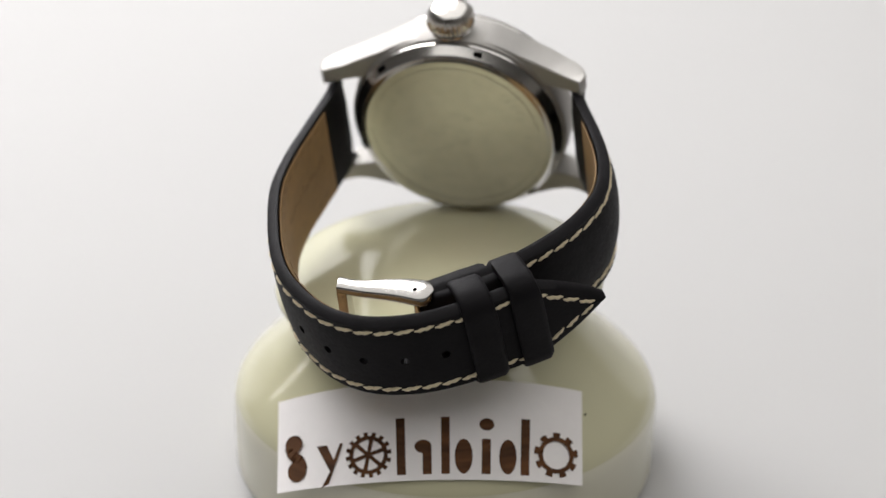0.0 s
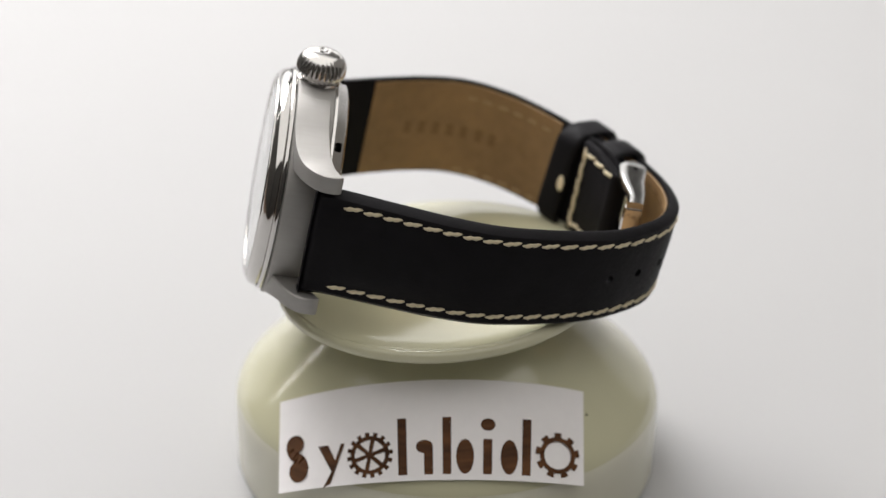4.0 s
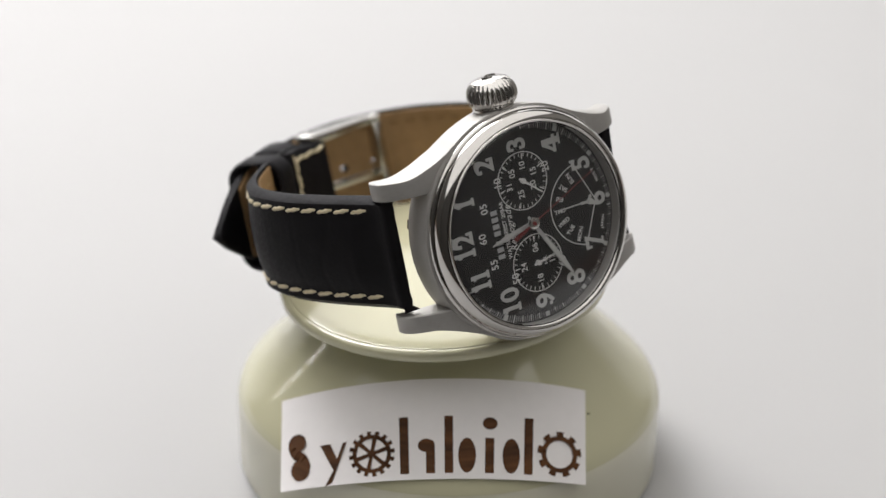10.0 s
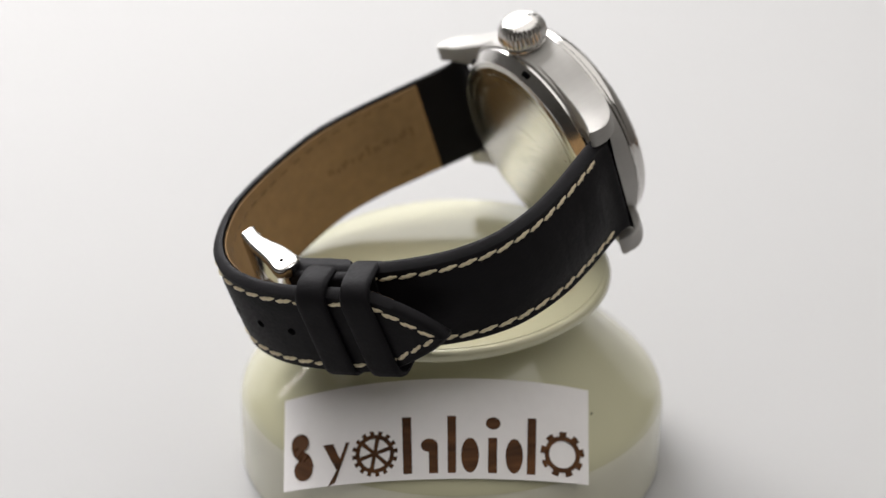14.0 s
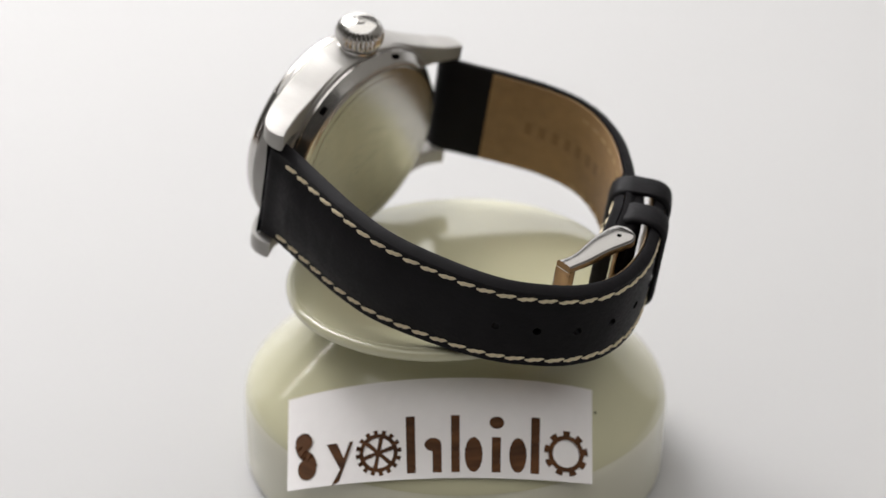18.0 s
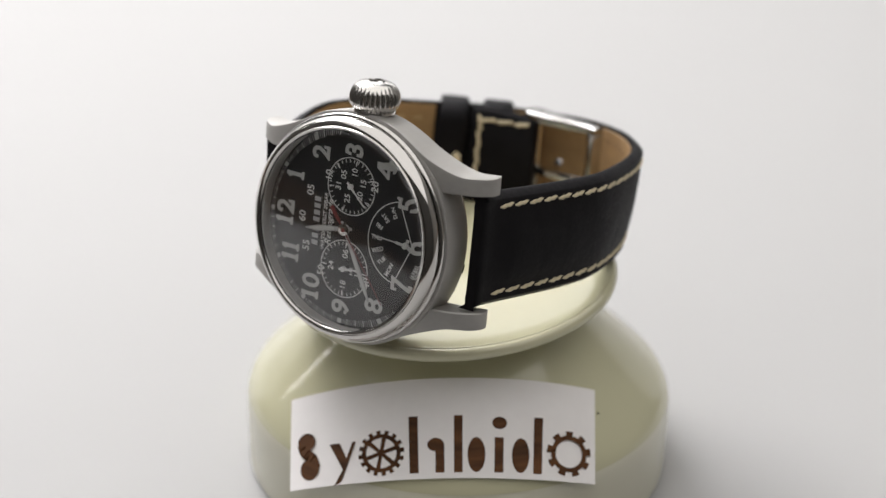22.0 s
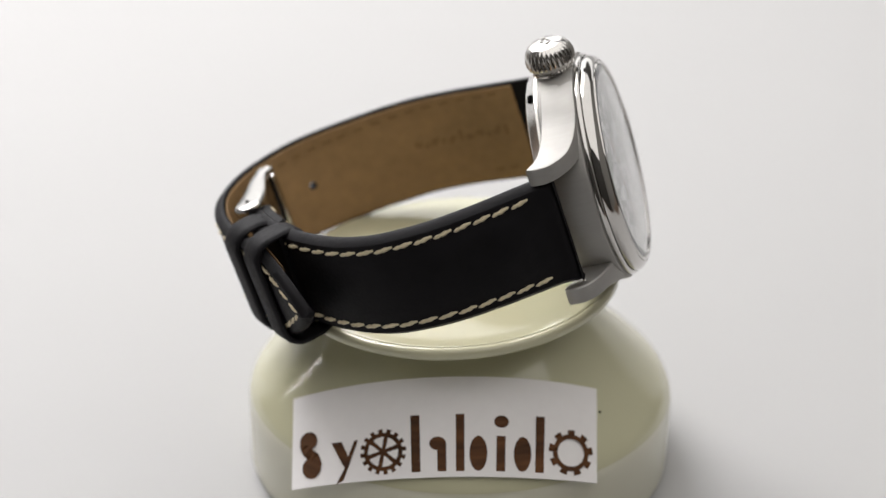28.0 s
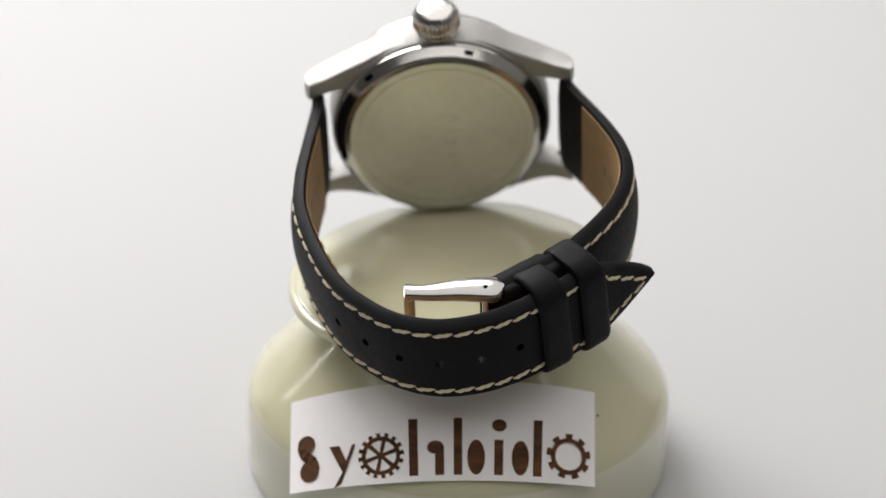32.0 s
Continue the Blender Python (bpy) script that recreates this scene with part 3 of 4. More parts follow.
def subdial(cx, cy, words, hand_turn, hand_len):
    bm = lathe(mm([(0, FACE + 0.02), (5.3, FACE + 0.02), (5.3, FACE - 0.2), (0, FACE - 0.2)]), 64)
    bmesh.ops.translate(bm, vec=(-cy / 1000, cx / 1000, 0), verts=bm.verts)
    part("subdial", bm, SUBDIAL, dial, "sunk black subdial")
    part("subdial_ring", ring_bm(cx, cy, 5.35, 0.17), PRINT, dial)
    bm = bmesh.new()
    for k in range(31):
        a = 2 * math.pi * k / 31
        dial_bar(bm, cx + 4.5 * math.sin(a), cy + 4.5 * math.cos(a), cx + 5.1 * math.sin(a), cy + 5.1 * math.cos(a), 0.14)
    for word, deg, r in words:
        a = radians(deg)
        dial_bar(bm, cx + 4.0 * math.sin(a), cy + 4.0 * math.cos(a), cx + 5.1 * math.sin(a), cy + 5.1 * math.cos(a), 0.2, 0.034)
        on_dial(word, cx + r * math.sin(a), cy + r * math.cos(a), 1.75, PRINT, "subdial_number", bold=0.012)
    tagged(part("subdial_marks", bm, PRINT, dial), kind="stuff")
    bm = bmesh.new()
    a = radians(hand_turn)
    s, c = math.sin(a), math.cos(a)
    dial_bar(bm, cx - 1.0 * s, cy - 1.0 * c, cx + 1.4 * s, cy + 1.4 * c, 0.42, 0.35, 0.1)
    dial_bar(bm, cx + 1.3 * s, cy + 1.3 * c, cx + hand_len * s, cy + hand_len * c, 0.28, 0.36, 0.08)
    bmesh.ops.create_cone(bm, cap_ends=True, segments=20, radius1=0.0005, radius2=0.0005, depth=0.0006, matrix=Matrix.Translation((-cy / 1000, cx / 1000, (FACE + 0.35) / 1000)))
    part("subdial_hand", bm, PRINT, dial, "slim white subdial hand")


subdial(8.0, 0.0, (("31", -10, 3.0), ("05", 44, 2.7), ("10", 100, 2.9), ("15", 156, 2.9), ("20", 213, 2.5), ("25", 287, 2.5)), 221, 4.8)
subdial(-7.7, 0.0, (("24", 0, 3.1), ("06", 90, 2.9), ("12", 180, 3.1), ("18", 270, 2.9)), 172, 4.2)
on_dial("HR", -7.7, -1.7, 1.2, PRINT, "subdial_word")
# retrograde day scale: a fan opening from six towards the centre
FX, FY = 0.0, -13.4  # the day hand's pivot
FC = -12.6  # centre of the scale's arc
part("day_scale", ring_bm(FX, FC, 7.8, 0.17, 0.03, -80, 80, 40), PRINT, dial)
for sgn in (-1, 1):
    bm = bmesh.new()
    a = radians(80 * sgn)
    dial_bar(bm, FX, FY - 1.4, FX + 7.8 * math.sin(a), FC + 7.8 * math.cos(a), 0.17)
    part("scale_edge", bm, PRINT, dial)
for word, deg in zip(("MON", "TUE", "WED", "THU", "FRI", "SAT", "SUN"), (-65, -43, -22, 0, 22, 43, 65)):
    a = radians(deg)
    on_dial(word, FX + 5.9 * math.sin(a), FC + 5.9 * math.cos(a), 1.18, PRINT, "day_name", bold=0.012, turn=90 + deg if deg < 1 else deg - 90)
bm = bmesh.new()
dial_bar(bm, FX + 0.0, FY - 0.6, FX + 0.2, FY + 2.2, 0.5, 0.35, 0.1)
dial_bar(bm, FX + 0.2, FY + 2.1, FX + 0.3, FY + 7.3, 0.24, 0.36, 0.08)
bmesh.ops.create_cone(bm, cap_ends=True, segments=20, radius1=0.0006, radius2=0.0006, depth=0.0006, matrix=Matrix.Translation((-FY / 1000, FX / 1000, (FACE + 0.35) / 1000)))
part("day_hand", bm, LUME, dial, "slim white day hand")
for word, deg in (("JAPAN", 196.5), ("MOV'T", 163.5)):
    a = radians(deg)
    on_dial(word, 16.2 * math.sin(a), 16.2 * math.cos(a), 0.95, PRINT, "small_word", turn=deg - 180)
bm = bmesh.new()
for k in range(7):
    x = -4.3 + 1.3 * k + 0.5 * (k > 2)
    dial_bar(bm, x, 6.6, x, 8.0, 0.85)
part("maker_mark", bm, DIM, dial, "white maker's mark drawn as plain bars")
on_dial("WATER RESIST 20BAR", 0.2, 5.45, 1.12, PRINT, "small_word", bold=0.01)
on_dial("Retrograde", 0.3, 4.1, 1.9, PRINT, "small_word", shear=0.35)


def hand_bm(length, tail, w0, w1, z, thick, tip):
    """A pointed baton hand along +y of the clock, in metres of the watch's space, lying along -x."""
    outline = [(-w0 / 2, -tail), (w0 / 2, -tail), (w1 / 2, length * 0.55), (w1 / 2, length - tip), (0.12, length), (-0.12, length), (-w1 / 2, length - tip), (-w1 / 2, length * 0.55)]
    bm = bmesh.new()
    lo = [bm.verts.new((-y / 1000, x / 1000, z / 1000)) for x, y in outline]
    hi = [bm.verts.new((-y / 1000, x * 0.8 / 1000, (z + thick) / 1000)) for x, y in outline]
    bm.faces.new(hi)
    bm.faces.new(lo[::-1])
    for k in range(len(outline)):
        n = (k + 1) % len(outline)
        bm.faces.new((lo[k], lo[n], hi[n], hi[k]))
    bmesh.ops.create_cone(bm, cap_ends=True, segments=24, radius1=0.0009, radius2=0.00085, depth=0.00025, matrix=Matrix.Translation((0, 0, (z + 0.05) / 1000)))
    return bm


def hand_fill(length, w, z, tip):
    """The pale strip laid into a hand."""
    bm = bmesh.new()
    outline = [(-w * 0.22, length * 0.28), (w * 0.22, length * 0.28), (w * 0.32, length * 0.6), (w * 0.32, length - tip), (0.05, length - 0.8), (-0.05, length - 0.8), (-w * 0.32, length - tip), (-w * 0.32, length * 0.6)]
    lo = [bm.verts.new((-y / 1000, x / 1000, z / 1000)) for x, y in outline]
    hi = [bm.verts.new((-y / 1000, x / 1000, (z + 0.04) / 1000)) for x, y in outline]
    bm.faces.new(hi)
    for k in range(len(outline)):
        n = (k + 1) % len(outline)
        bm.faces.new((lo[k], lo[n], hi[n], hi[k]))
    return bm


def hand_pose(deg):
    return TILT @ Matrix.Rotation(-radians(deg), 4, "Z")


hour_hand = part("hour_hand", hand_bm(9.3, 1.5, 0.6, 1.15, 0.15, 0.12, 3.0), HANDGREY, watch, "grey hour hand filled with pale lume", 30)
part("lume_strip", hand_fill(9.3, 1.15, 0.26, 3.0), LUME, hour_hand)
hour_hand.matrix_basis = hand_pose(349)
minute_hand = part("minute_hand", hand_bm(14.0, 1.6, 0.6, 1.1, 0.45, 0.12, 3.0), HANDGREY, watch, "grey minute hand filled with pale lume", 30)
part("lume_strip", hand_fill(14.0, 1.1, 0.56, 3.0), LUME, minute_hand)
minute_hand.matrix_basis = hand_pose(240.6)
bm = bmesh.new()
for x0, x1, w0, w1 in ((-5.0, -1.8, 0.85, 0.65), (-1.8, 0.0, 0.45, 0.35), (0.0, 15.6, 0.22, 0.12)):
    pts = [(x0, -w0 / 2), (x1, -w1 / 2), (x1, w1 / 2), (x0, w0 / 2)]
    lo = [bm.verts.new((-x / 1000, y / 1000, 0.00075)) for x, y in pts]
    hi = [bm.verts.new((-x / 1000, y / 1000, 0.00085)) for x, y in pts]
    bm.faces.new(hi)
    bm.faces.new(lo[::-1])
    for k in range(4):
        bm.faces.new((lo[k], lo[(k + 1) % 4], hi[(k + 1) % 4], hi[k]))
second_hand = part("second_hand", bm, RED, watch, "thin red seconds hand", 30)
second_hand.matrix_basis = hand_pose(98)
bm = bmesh.new()
bmesh.ops.create_cone(bm, cap_ends=True, segments=24, radius1=0.00042, radius2=0.00036, depth=0.00075, matrix=Matrix.Translation((0, 0, 0.0008)))
part("hub", bm, RED, second_hand, "small red hub")
part("hub_ring", lathe(mm([(0.4, 0.8), (1.15, 0.8), (1.12, 1.0), (0.95, 1.08), (0.4, 1.08)]), 24, True), SEMI, second_hand, "steel ring round the hub")


# strap: two leather pieces swept along their run in the plane of x and z
def strap_frame(points, count):
    line, length = spline([(x, 0, z) for x, z in points], count)
    out = []
    for k, p in enumerate(line):
        d = (line[min(k + 1, count - 1)] - line[max(k - 1, 0)]).normalized()
        out.append((p, d, d.cross(Vector((0, 1, 0)))))
    return out, length


CREASES = ((9.5, 0.7, 0.06, 0.16), (15.2, 0.9, -0.1, 0.2), (22.0, 0.5, 0.12, 0.12), (29.5, 0.8, -0.05, 0.07))


def strap_piece(name, points, side, half_width, drift, lining, tip_len, label, lean):
    """points: the outer face's run in mm. side: which way is outwards. lining: where the tan inside begins and ends."""
    N = 170
    run, length = strap_frame(points, N)
    rings, inner = [], []
    for k, (p, d, n) in enumerate(run):
        n = n * side
        s = length * k / (N - 1)
        hw, th, pf, yc = half_width(s, length), strap_thick(s), strap_puff(s), drift(s)
        ends = 1 - math.sqrt(max(0.0, 1 - max(0.0, 1 - s / 1.5) ** 2))
        sink = ends * (th + pf) / 2
        ring = []
        for j in range(21):
            y = (-1 + 2 * j / 20) * hw
            e = hw - abs(y)
            groove = -0.22 * math.exp(-((e - 2.45 * min(1, hw / 9)) / 0.5) ** 2)
            flat = max(hw - 3.0, 1e-3)
            dome = pf * max(0.0, 1 - (abs(y) / flat) ** 2.5) if abs(y) < flat else 0.0
            edge = -0.5 * th * max(0.0, 1 - e / 1.1) ** 2
            # soft creases of the embossed hide near the case
            crease = 0.0
            if abs(y) < hw - 2.6:
                for s0, bend, slope, amp in CREASES:
                    crease -= 0.5 * amp * math.exp(-((s - s0 - bend * math.sin(y * 0.4 + s0) - slope * y) / 0.45) ** 2)
                crease -= 0.07 * math.exp(-((y - 1.6 - 0.8 * math.sin(s * 0.3)) / 0.4) ** 2) * max(0.0, 1 - ((s - 15) / 9) ** 2)
            ring.append(p + n * (dome * min(1, s / 9) ** 1.5 * (1 - ends) + groove + edge + crease - sink + lean(s) * y / 10) + Vector((0, y + yc, 0)))
        for j in range(5):
            v = 1 - 2 * j / 4
            e = 0.4 if abs(v) == 1 else 0
            ring.append(p - n * (th - e - sink - lean(s) * v * hw / 10) + Vector((0, v * hw * (1.0 if e else 0.96) + yc, 0)))
        rings.append([q / 1000 for q in ring])
        inner.append((p - n * (th + 0.01), n, hw, s, yc))
    thing = wpart(name, loft(rings), LEATHER, label, 50)
    seg = [q for q in inner if lining[0] <= q[3] <= length - lining[1]]
    rings = []
    for p, n, hw, s, yc in seg:
        w = max(hw - 0.45, 0.2)
        rings.append([(p + n * (h + lean(s) * y / 10) + Vector((0, yc + y, 0))) / 1000 for y, h in ((-w, 0), (w, 0), (w - 0.15, -0.14), (0.15 - w, -0.14))])
    part("lining", loft(rings), LINING, thing, "tan leather lining")
    return thing, run, length


def stitch_mesh():
    """One lay of thick two-ply thread, 3.6 mm long, along x, its ends sunk into the hide."""
    rings = []
    for k in range(15):
        u = k / 14
        r = 0.4 * (0.4 + 0.6 * math.sin(math.pi * min(max(u, 0.06), 0.94)) ** 0.6)
        ring = []
        for j in range(10):
            a = 2 * math.pi * j / 10
            ply = 1 + 0.22 * math.cos(2 * (a - 2.6 * math.pi * u))
            ring.append(((u - 0.5) * 0.0039, (r * ply * math.cos(a) + 0.6 * (u - 0.5)) / 1000, (0.14 - 0.35 * (2 * u - 1) ** 4 + r * ply * 0.85 * math.sin(a)) / 1000))
        rings.append(ring)
    bm = loft(rings)
    bmesh.ops.recalc_face_normals(bm, faces=bm.faces)
    me = bpy.data.meshes.new("stitch")
    bm.to_mesh(me)
    bm.free()
    return finish(me, THREAD, 60)


STITCH = stitch_mesh()


def stitch_row(thing, run, length, side, s0, s1, offset, pitch=3.7, inside=0.0):
    """A row of stitches along the run at a distance across given by offset(s)."""
    def at(s):
        f = min(max(s / length, 0), 0.9999) * (len(run) - 1)
        i = int(f)
        n = run[i][2] * side
        tip = n * (long_lean(s) * (offset(s) - 1) / 10 if thing is long_strap else 0.0)
        return run[i][0].lerp(run[i + 1][0], f - i) + tip + Vector((0, offset(s), 0)), n

    count = max(1, round(abs(s1 - s0) / pitch))
    for k in range(count):
        s = s0 + (s1 - s0) * (k + 0.5) / count
        p, n = at(s)
        if inside:
            n = -n
        d = (at(s + 0.3)[0] - at(s - 0.3)[0])
        d = (d - n * n.dot(d)).normalized()
        ob = new("stitch", STITCH)
        ob.parent = thing
        m = Matrix((d, n.cross(d), n)).transposed().to_4x4()
        m.translation = (p + n * (inside - 0.2)) / 1000
        ob.matrix_basis = m


LONG = [(25.3, -6.6), (25.1, -9.2), (25.4, -12.6), (27.3, -22.3), (28.9, -31.8), (29.1, -41.5), (26.2, -53.5), (22.3, -63.0), (17.3, -69.4), (11.6, -74.0), (4.5, -76.4), (-3.3, -75.9), (-10.8, -73.2), (-19.8, -67.8), (-27.6, -62.4), (-37.1, -56.3)]
SHORT = [(-25.9, -6.8), (-25.9, -9.4), (-27.3, -12.9), (-30.9, -20.6), (-33.8, -28.5), (-34.9, -35.8), (-33.9, -42.4), (-30.3, -49.6), (-23.6, -57.4), (-16.0, -63.6), (-8.0, -67.6), (-4.6, -68.6)]


def taper(s, length=0):
    return 10.75 - 1.05 * min(1, s / 75)


def long_half(s, length):
    e = length - s
    return taper(s) * (1 if e > 15.0 else max(0.05, (e / 15.0) ** 0.72))


def short_half(s, length):
    """The piece narrows where it folds round the buckle's pin."""
    return taper(s) * (1 - 0.12 * max(0.0, 1 - (length - s) / 9.0))


def strap_thick(s):
    return 2.5 + 0.2 * math.exp(-s / 16)


def strap_puff(s):
    return 0.15 + 1.35 * math.exp(-((s - 5) / 38) ** 2)


def long_drift(s):
    return min(1, s / 65) * 1.0


def short_drift(s):
    return 0.4 + 1.4 * min(1, s / 30)


def long_lean(s):
    """How far the lower edge of the long piece sits further in than its upper edge."""
    return 0.9 * math.exp(-((s - 62) / 24) ** 2)


long_strap, LRUN, LLEN = strap_piece("long_strap", LONG, 1, long_half, long_drift, (11.0, 9.8), 10.5, "black leather strap piece with punched holes and cream stitching", long_lean)
short_strap, SRUN, SLEN = strap_piece("short_strap", SHORT, -1, short_half, short_drift, (11.0, 22.0), 0, "black leather strap piece that carries the buckle", lambda s: 0.0)
for sgn in (1, -1):
    stitch_row(long_strap, LRUN, LLEN, 1, 5.0, LLEN - 14.6, lambda s: long_drift(s) + sgn * (taper(s) - 2.45))
    stitch_row(short_strap, SRUN, SLEN, -1, 5.0, SLEN - 1.5, lambda s: short_drift(s) + sgn * (taper(s) - 2.45))
    stitch_row(long_strap, LRUN, LLEN, 1, LLEN - 14.6, LLEN - 2.4, lambda s: long_drift(s) + sgn * 7.2 * max(0.04, (LLEN - 2.2 - s) / 12.4), 3.0)
    stitch_row(short_strap, SRUN, SLEN, -1, SLEN - 12.6, SLEN - 1.5, lambda s: short_drift(s) + sgn * (taper(s) - 2.2), 3.4, 4.3)
# the end folded back round the buckle's pin, on the inside, over the first keeper
FOLD = 14.2
rings = []
for k in range(25):
    i = round((SLEN - FOLD + (FOLD - 0.1) * k / 24) / SLEN * (len(SRUN) - 1))
    p, d, n = SRUN[i]
    n = -n
    s = SLEN * i / (len(SRUN) - 1)
    w, lo = short_half(s, SLEN) - 0.3, strap_thick(s) - 0.1
    hi = lo + (1.75 if 0 < k < 24 else 1.1)
    rings.append([(p - n * h + Vector((0, y + short_drift(s), 0))) / 1000 for y, h in ((-w, lo), (w, lo), (w, hi - 0.4), (w - 0.5, hi), (-w + 0.5, hi), (-w, hi - 0.4))])
part("folded_end", loft(rings), LEATHER, short_strap, "black leather end folded back inside", 50)
# a filler added between the two layers, under the keepers, to block the bright gap
rings = []
for k in range(25):
    i = round((SLEN - 20.0 + 17.6 * k / 24) / SLEN * (len(SRUN) - 1))
    p, d, n = SRUN[i]
    s = SLEN * i / (len(SRUN) - 1)
    w, lo = short_half(s, SLEN) - 0.5, -1.9 + 0.9 * abs(k / 12 - 1)
    rings.append([(p + n * h + Vector((0, y + short_drift(s), 0))) / 1000 for y, h in ((-w + 0.5, lo), (w - 0.5, lo), (w, lo + 0.5), (w, 0.3), (-w, 0.3), (-w, lo + 0.5))])
part("pad", loft(rings), LEATHER, short_strap, "black filler added to close the gap under the keepers", 50)
for k in range(5):
    s = SLEN - FOLD + 1.9
    p, d, n = SRUN[round(s / SLEN * (len(SRUN) - 1))]
    ob = new("stitch", STITCH)
    ob.parent = short_strap
    y = Vector((0, 1, 0))
    m = Matrix((y, n.cross(y), n)).transposed().to_4x4()
    m.translation = (p + n * 4.15 + Vector((0, short_drift(s) - 6.8 + 3.4 * k, 0))) / 1000
    ob.matrix_basis = m


# punched holes along the middle of the long piece
def near_s(x, z):
    return min(range(len(LRUN)), key=lambda k: (LRUN[k][0] - Vector((x, 0, z))).length)


def punch(things, m, radius, depth):
    """Cuts a round hole through the given meshes."""
    bm = bmesh.new()
    bmesh.ops.create_cone(bm, cap_ends=True, segments=20, radius1=radius, radius2=radius, depth=depth, matrix=m)
    me = bpy.data.meshes.new("cutter")
    bm.to_mesh(me)
    bm.free()
    cutter = new("cutter", me)
    for ob in things:
        keep_parent, keep_basis = ob.parent, ob.matrix_basis.copy()
        ob.parent, ob.matrix_basis = None, Matrix.Identity(4)
        mod = ob.modifiers.new("punch", "BOOLEAN")
        mod.operation, mod.solver, mod.object = "DIFFERENCE", "EXACT", cutter
        bpy.context.view_layer.update()
        cut = bpy.data.meshes.new_from_object(ob.evaluated_get(bpy.context.evaluated_depsgraph_get()))
        ob.modifiers.remove(mod)
        ob.data = cut
        ob.parent, ob.matrix_basis = keep_parent, keep_basis
    bpy.data.objects.remove(cutter)
    bpy.data.meshes.remove(me)


for x, z in ((23.5, -64.2), (18.4, -70.6), (11.9, -74.8), (4.5, -76.4), (-3.3, -76.0), (-10.6, -73.8)):
    p, d, n = LRUN[near_s(x, z)]
    m = Matrix((d, n.cross(d), n)).transposed().to_4x4()
    m.translation = (p - n * 1.2 + Vector((0, 1.0, 0))) / 1000
    punch([long_strap] + [c for c in long_strap.children if c.name.startswith("lining") and len(c.data.vertices) > 50], m, 0.00085, 0.007)


# two leather keepers round both layers
def keeper(name, at_long, at_short, wide, under=3.7, slant=0.8):
    p, d, n = LRUN[near_s(*at_long)]
    q = min((r[0] for r in SRUN), key=lambda r: (r - Vector((at_short[0], 0, at_short[1]))).length)
    out0, in0 = p + n * 0.3, q - n * under
    depth = (out0 - in0).dot(n)
    mid = out0 - n * depth / 2 + Vector((0, 1.15, 0))
    hw, hd = 10.0, depth / 2 + 0.1
    r = min(3.6, hd * 0.92)
    ring = []
    for cx, cy, a0 in ((hw - r, hd - r, 0), (-hw + r, hd - r, 90), (-hw + r, -hd + r, 180), (hw - r, -hd + r, 270)):
        for k in range(6):
            a = radians(a0 + 18 * k)
            ring.append((cx + r * math.cos(a), cy + r * math.sin(a)))
    rings = []
    for off, t in ((0.5, -wide / 2), (0.9, -wide / 2 + 0.4), (1.0, -wide / 2 + 1.0), (1.0, wide / 2 - 1.0), (0.9, wide / 2 - 0.4), (0.5, wide / 2), (0.15, wide / 2), (0.0, wide / 2 - 0.3), (0.0, -wide / 2 + 0.3), (0.15, -wide / 2)):
        rings.append([(mid + d * (t - slant * y / hw + 0.12 * math.sin(5 * t + y)) + Vector((0, 1, 0)) * y * (1 + off / hw) + n * x * (1 + off / hd)) / 1000 for y, x in ring])
    return wpart(name, loft(rings, loop=True), LEATHER, "black leather keeper loop", 45)


keeper("keeper", (-16.8, -69.6), (-13.6, -64.7), 6.2, 2.3, 0.8)
seam_keeper = keeper("keeper", (-24.7, -64.4), (-21.0, -59.7), 5.9, 3.7, 0.9)


def inside_mark(run, length, side, s, y, along, across, mat, thing, name, deep=0.17):
    """A small flat mark on the lining at s along and y across, mm."""
    i = min(int(s / length * (len(run) - 1)), len(run) - 2)
    p, d, n = run[i]
    n = n * side
    m = Matrix((d, Vector((0, 1, 0)), -n)).transposed().to_4x4() if d.cross(Vector((0, 1, 0))).dot(-n) > 0 else Matrix((-d, Vector((0, 1, 0)), -n)).transposed().to_4x4()
    m.translation = (p - n * (strap_thick(s) + deep) + Vector((0, y, 0))) / 1000
    bm = bmesh.new()
    box(bm, 0, 0, 0, along / 1000, across / 1000, 0.00006, m)
    return part(name, bm, mat, thing)


for k in range(7):
    inside_mark(SRUN, SLEN, -1, 20.5 + 3.3 * k, 1.2, 1.5, 2.7, STAMP, short_strap, "stamp", 0.155)
for k in range(17):
    inside_mark(LRUN, LLEN, 1, 15.5 + 1.25 * k, 1.0 + 0.4 * math.sin(k * 1.7), 0.95, 1.1 + 1.3 * (k in (0, 8)) + 0.4 * (k % 3 == 1), STAMP, long_strap, "stamp", 0.155)
for run, length, side, thing, end, thread in ((SRUN, SLEN, -1, short_strap, SLEN - 24, TANTHREAD), (LRUN, LLEN, 1, long_strap, LLEN - 14, STAMP)):
    k = 16.0 if thread is STAMP else 34.0
    while k < end:
        for sgn in (1, -1):
            inside_mark(run, length, side, k, 0.8 + sgn * (taper(k) - 2.3), 1.9, 0.6, thread, thing, "lining_stitch", 0.155)
        k += 3.7
bm = lathe(mm([(0, 0.16), (0.8, 0.1), (1.0, 0)]), 20)
p, d, n = SRUN[min(range(len(SRUN)), key=lambda k: (SRUN[k][0] - Vector((-19.6, 0, -60.8))).length)]
m = Matrix((d, n.cross(d), n)).transposed().to_4x4()
m.translation = (p + n * 4.95 + Vector((0, 0.8, 0))) / 1000
bmesh.ops.transform(bm, matrix=m @ Matrix.Diagonal((0.9, 1.7, 1, 1)), verts=bm.verts)
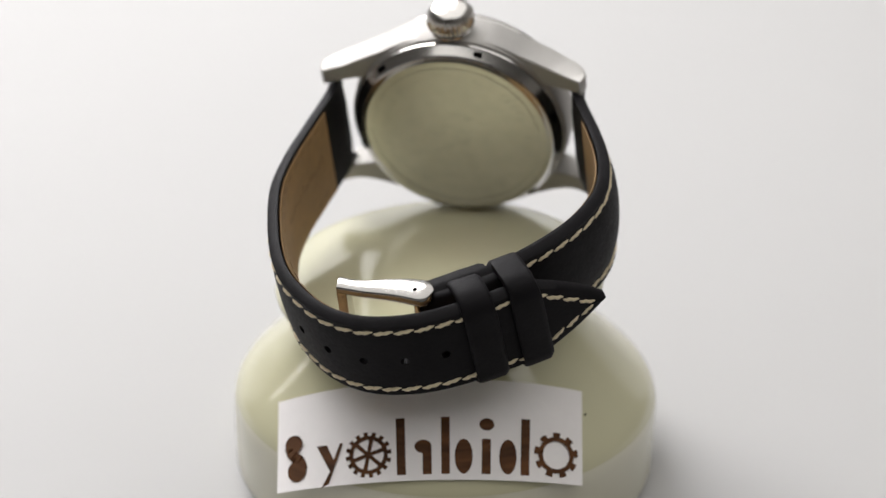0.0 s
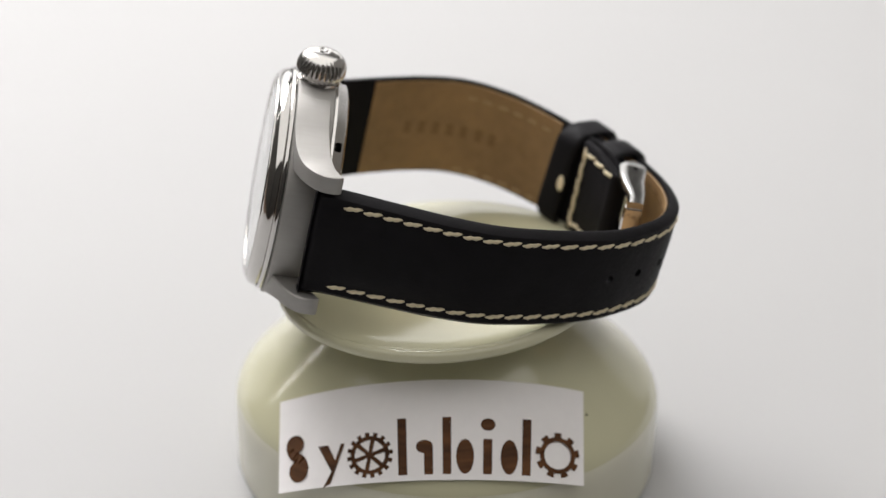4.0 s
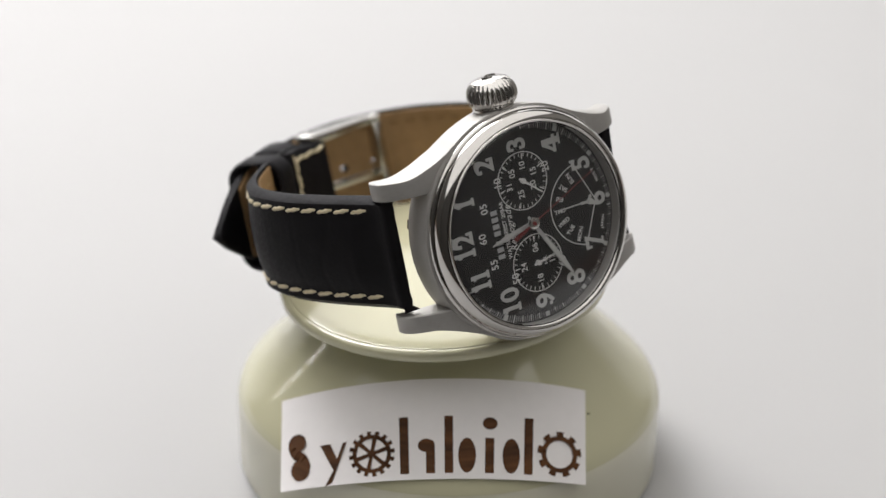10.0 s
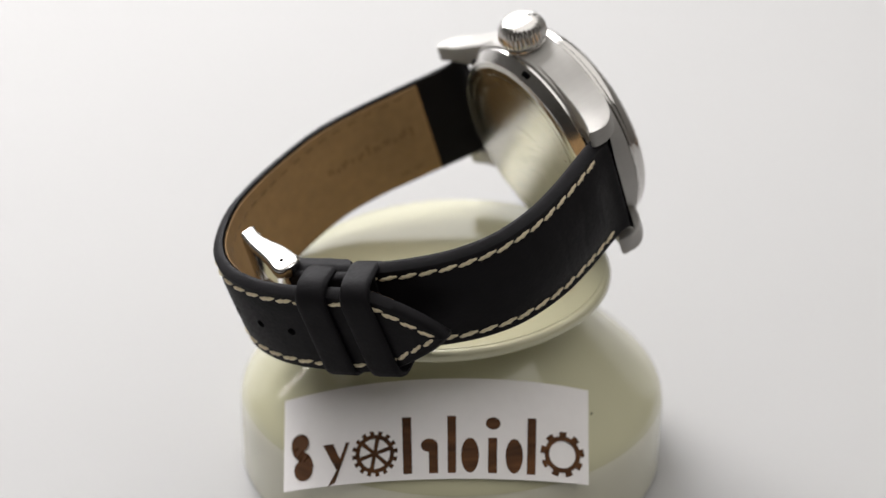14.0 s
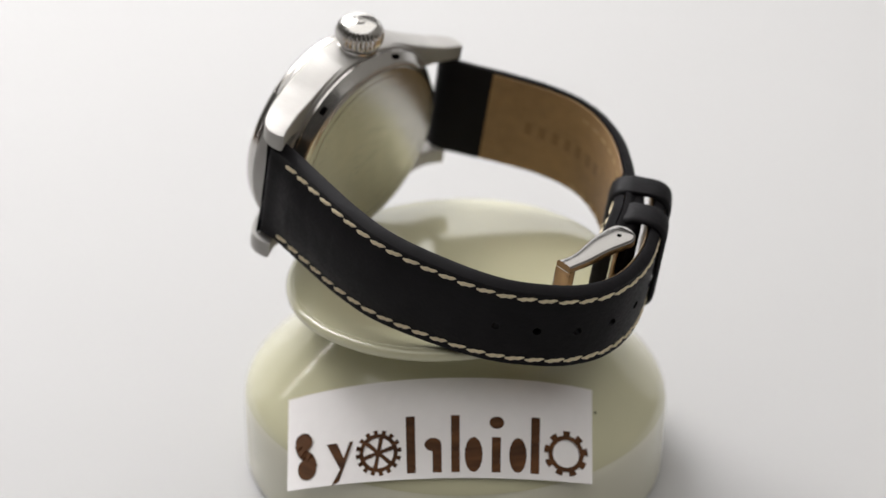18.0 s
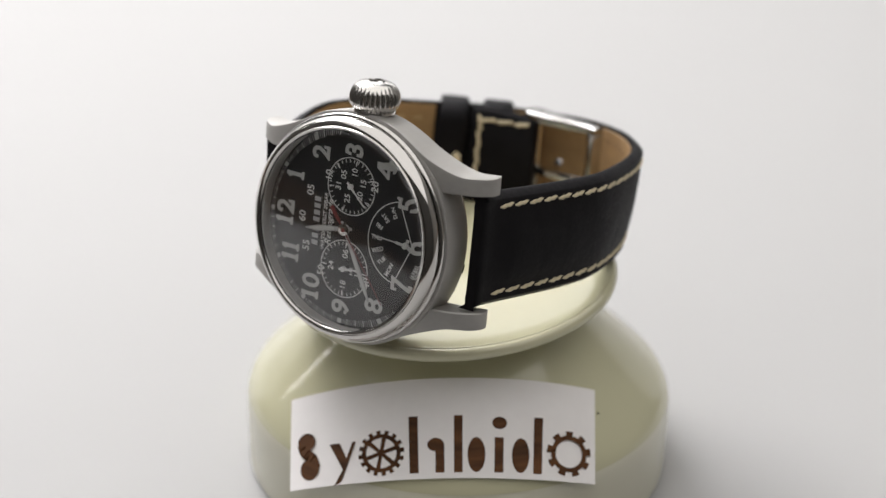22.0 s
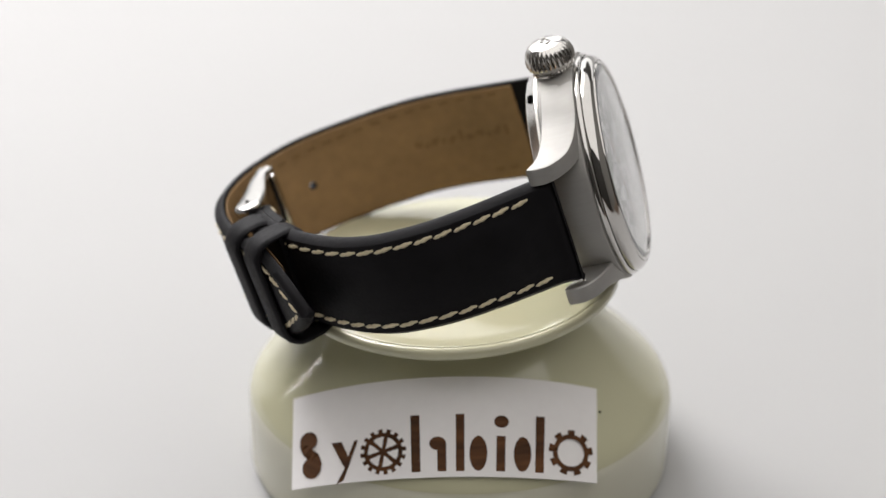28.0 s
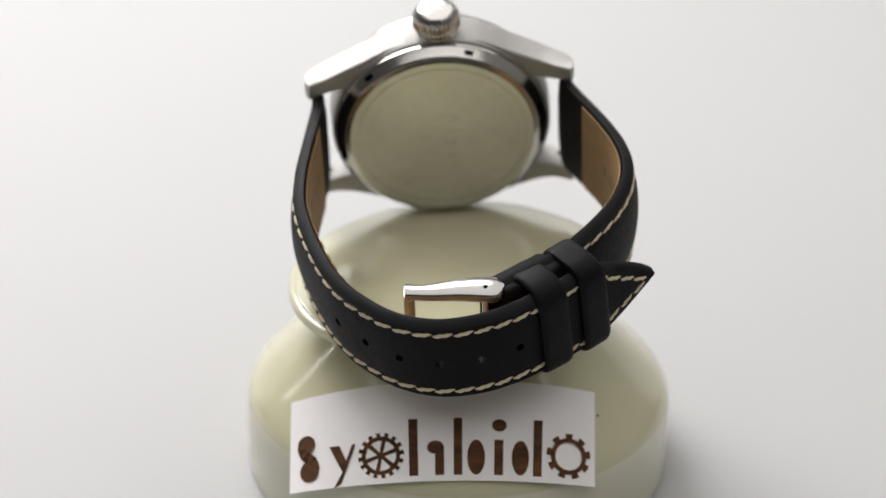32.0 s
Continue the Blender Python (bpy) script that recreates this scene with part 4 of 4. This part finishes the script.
part("seam_thread", bm, THREAD, seam_keeper, "cream thread of the seam")

# buckle: two curved arms, a front bar, the pin and the tongue
def arm_bm(yc):
    """A leaf-shaped flat arm: slim at the front bar, broad and round where the pin goes through."""
    rings = []
    for k in range(31):
        u = k / 30
        x = 9.9 - 18.0 * u
        w = 1.4 + 0.2 * max(0, 1 - u / 0.12) + 1.4 * (u * u * (3 - 2 * u))
        w *= math.sqrt(max(0.04, 1 - max(0, (u - 0.86) / 0.14) ** 2))
        z = -67.3 - 1.1 * u * u * (3 - 2 * u) - 0.7 * math.sin(2 * math.pi * u) * (1 - u)
        t = 0.85 + 0.25 * u
        rings.append([(x / 1000, (yc + b) / 1000, (z + a) / 1000) for a, b in ((-w + 0.35, -t), (w - 0.35, -t), (w, -t + 0.3), (w, t - 0.45), (w - 0.2, t - 0.15), (w - 0.55, t), (-w + 0.55, t), (-w + 0.2, t - 0.15), (-w, t - 0.45), (-w, -t + 0.3))])
    return loft(rings)


buckle = wpart("buckle", arm_bm(10.9), BUCKLE, "polished steel pin buckle hanging open", 50)
part("arm", arm_bm(-10.4), BUCKLE, buckle, angle=50)
bm = bmesh.new()
box(bm, 0.0091, 0.0002, -0.0673, 0.0021, 0.0206, 0.0036, bevel=0.0006)
part("front_bar", bm, SEMI, buckle)
bm = bmesh.new()
bmesh.ops.create_cone(bm, cap_ends=True, segments=16, radius1=0.0007, radius2=0.0007, depth=0.0232, matrix=Matrix.Translation((-0.0047, 0, -0.0684)) @ Matrix.Rotation(radians(90), 4, "X"))
part("pin", bm, POLISH, buckle)
# a black disc stands for the shaded depth of the hole
bm = bmesh.new()
bmesh.ops.create_cone(bm, cap_ends=True, segments=14, radius1=0.00042, radius2=0.00042, depth=0.0003, matrix=Matrix.Translation((-0.0047, 0.0119, -0.0685)) @ Matrix.Rotation(radians(90), 4, "X"))
part("pin_hole", bm, DARK, buckle)
bm = bmesh.new()
box(bm, 0.0013, 0, -0.0677, 0.0135, 0.0018, 0.0012, bevel=0.0004)
part("tongue", bm, POLISH, buckle)

# the turns of platter and watch, in degrees every half second from 0 to 32
TURNS = [-191.2, -178.2, -165.2, -152.1, -139.1, -125.8, -112.3, -99.2, -86.7, -75.2, -64.3, -53.5, -42.7, -32.3, -22.4, -13.1, -4.0, 5.3, 15.1, 25.2, 35.4, 45.9, 56.6, 67.4, 78.2, 89.1, 100.4, 112.3, 124.8, 137.3, 149.4, 161.3, 174.5,
         189.0, 203.2, 216.7, 230.0, 243.4, 256.7, 269.6, 281.6, 292.8, 303.7, 314.5, 325.1, 335.3, 345.0, 354.2, 363.7, 373.3, 383.1, 393.3, 403.7, 414.4, 425.2, 435.8, 446.2, 456.9, 468.3, 480.4, 492.7, 505.2, 518.0, 531.0, 544.2]


def motions():
    rows = [(0.5 * k, LEAN @ pose(0, 0, PLATTER_Z, 0, 0, a)) for k, a in enumerate(TURNS)]
    walk(watch, rows)
    walk(platter, rows)
    ticks = [(0.0, hand_pose(98.0))]
    for k in range(32):
        ticks += [(k + 0.4, hand_pose(98.0 + 6 * k)), (k + 0.5, hand_pose(98.0 + 6 * k + 6))]
    walk(second_hand, ticks + [(32.0, hand_pose(98.0 + 192))])


motions()
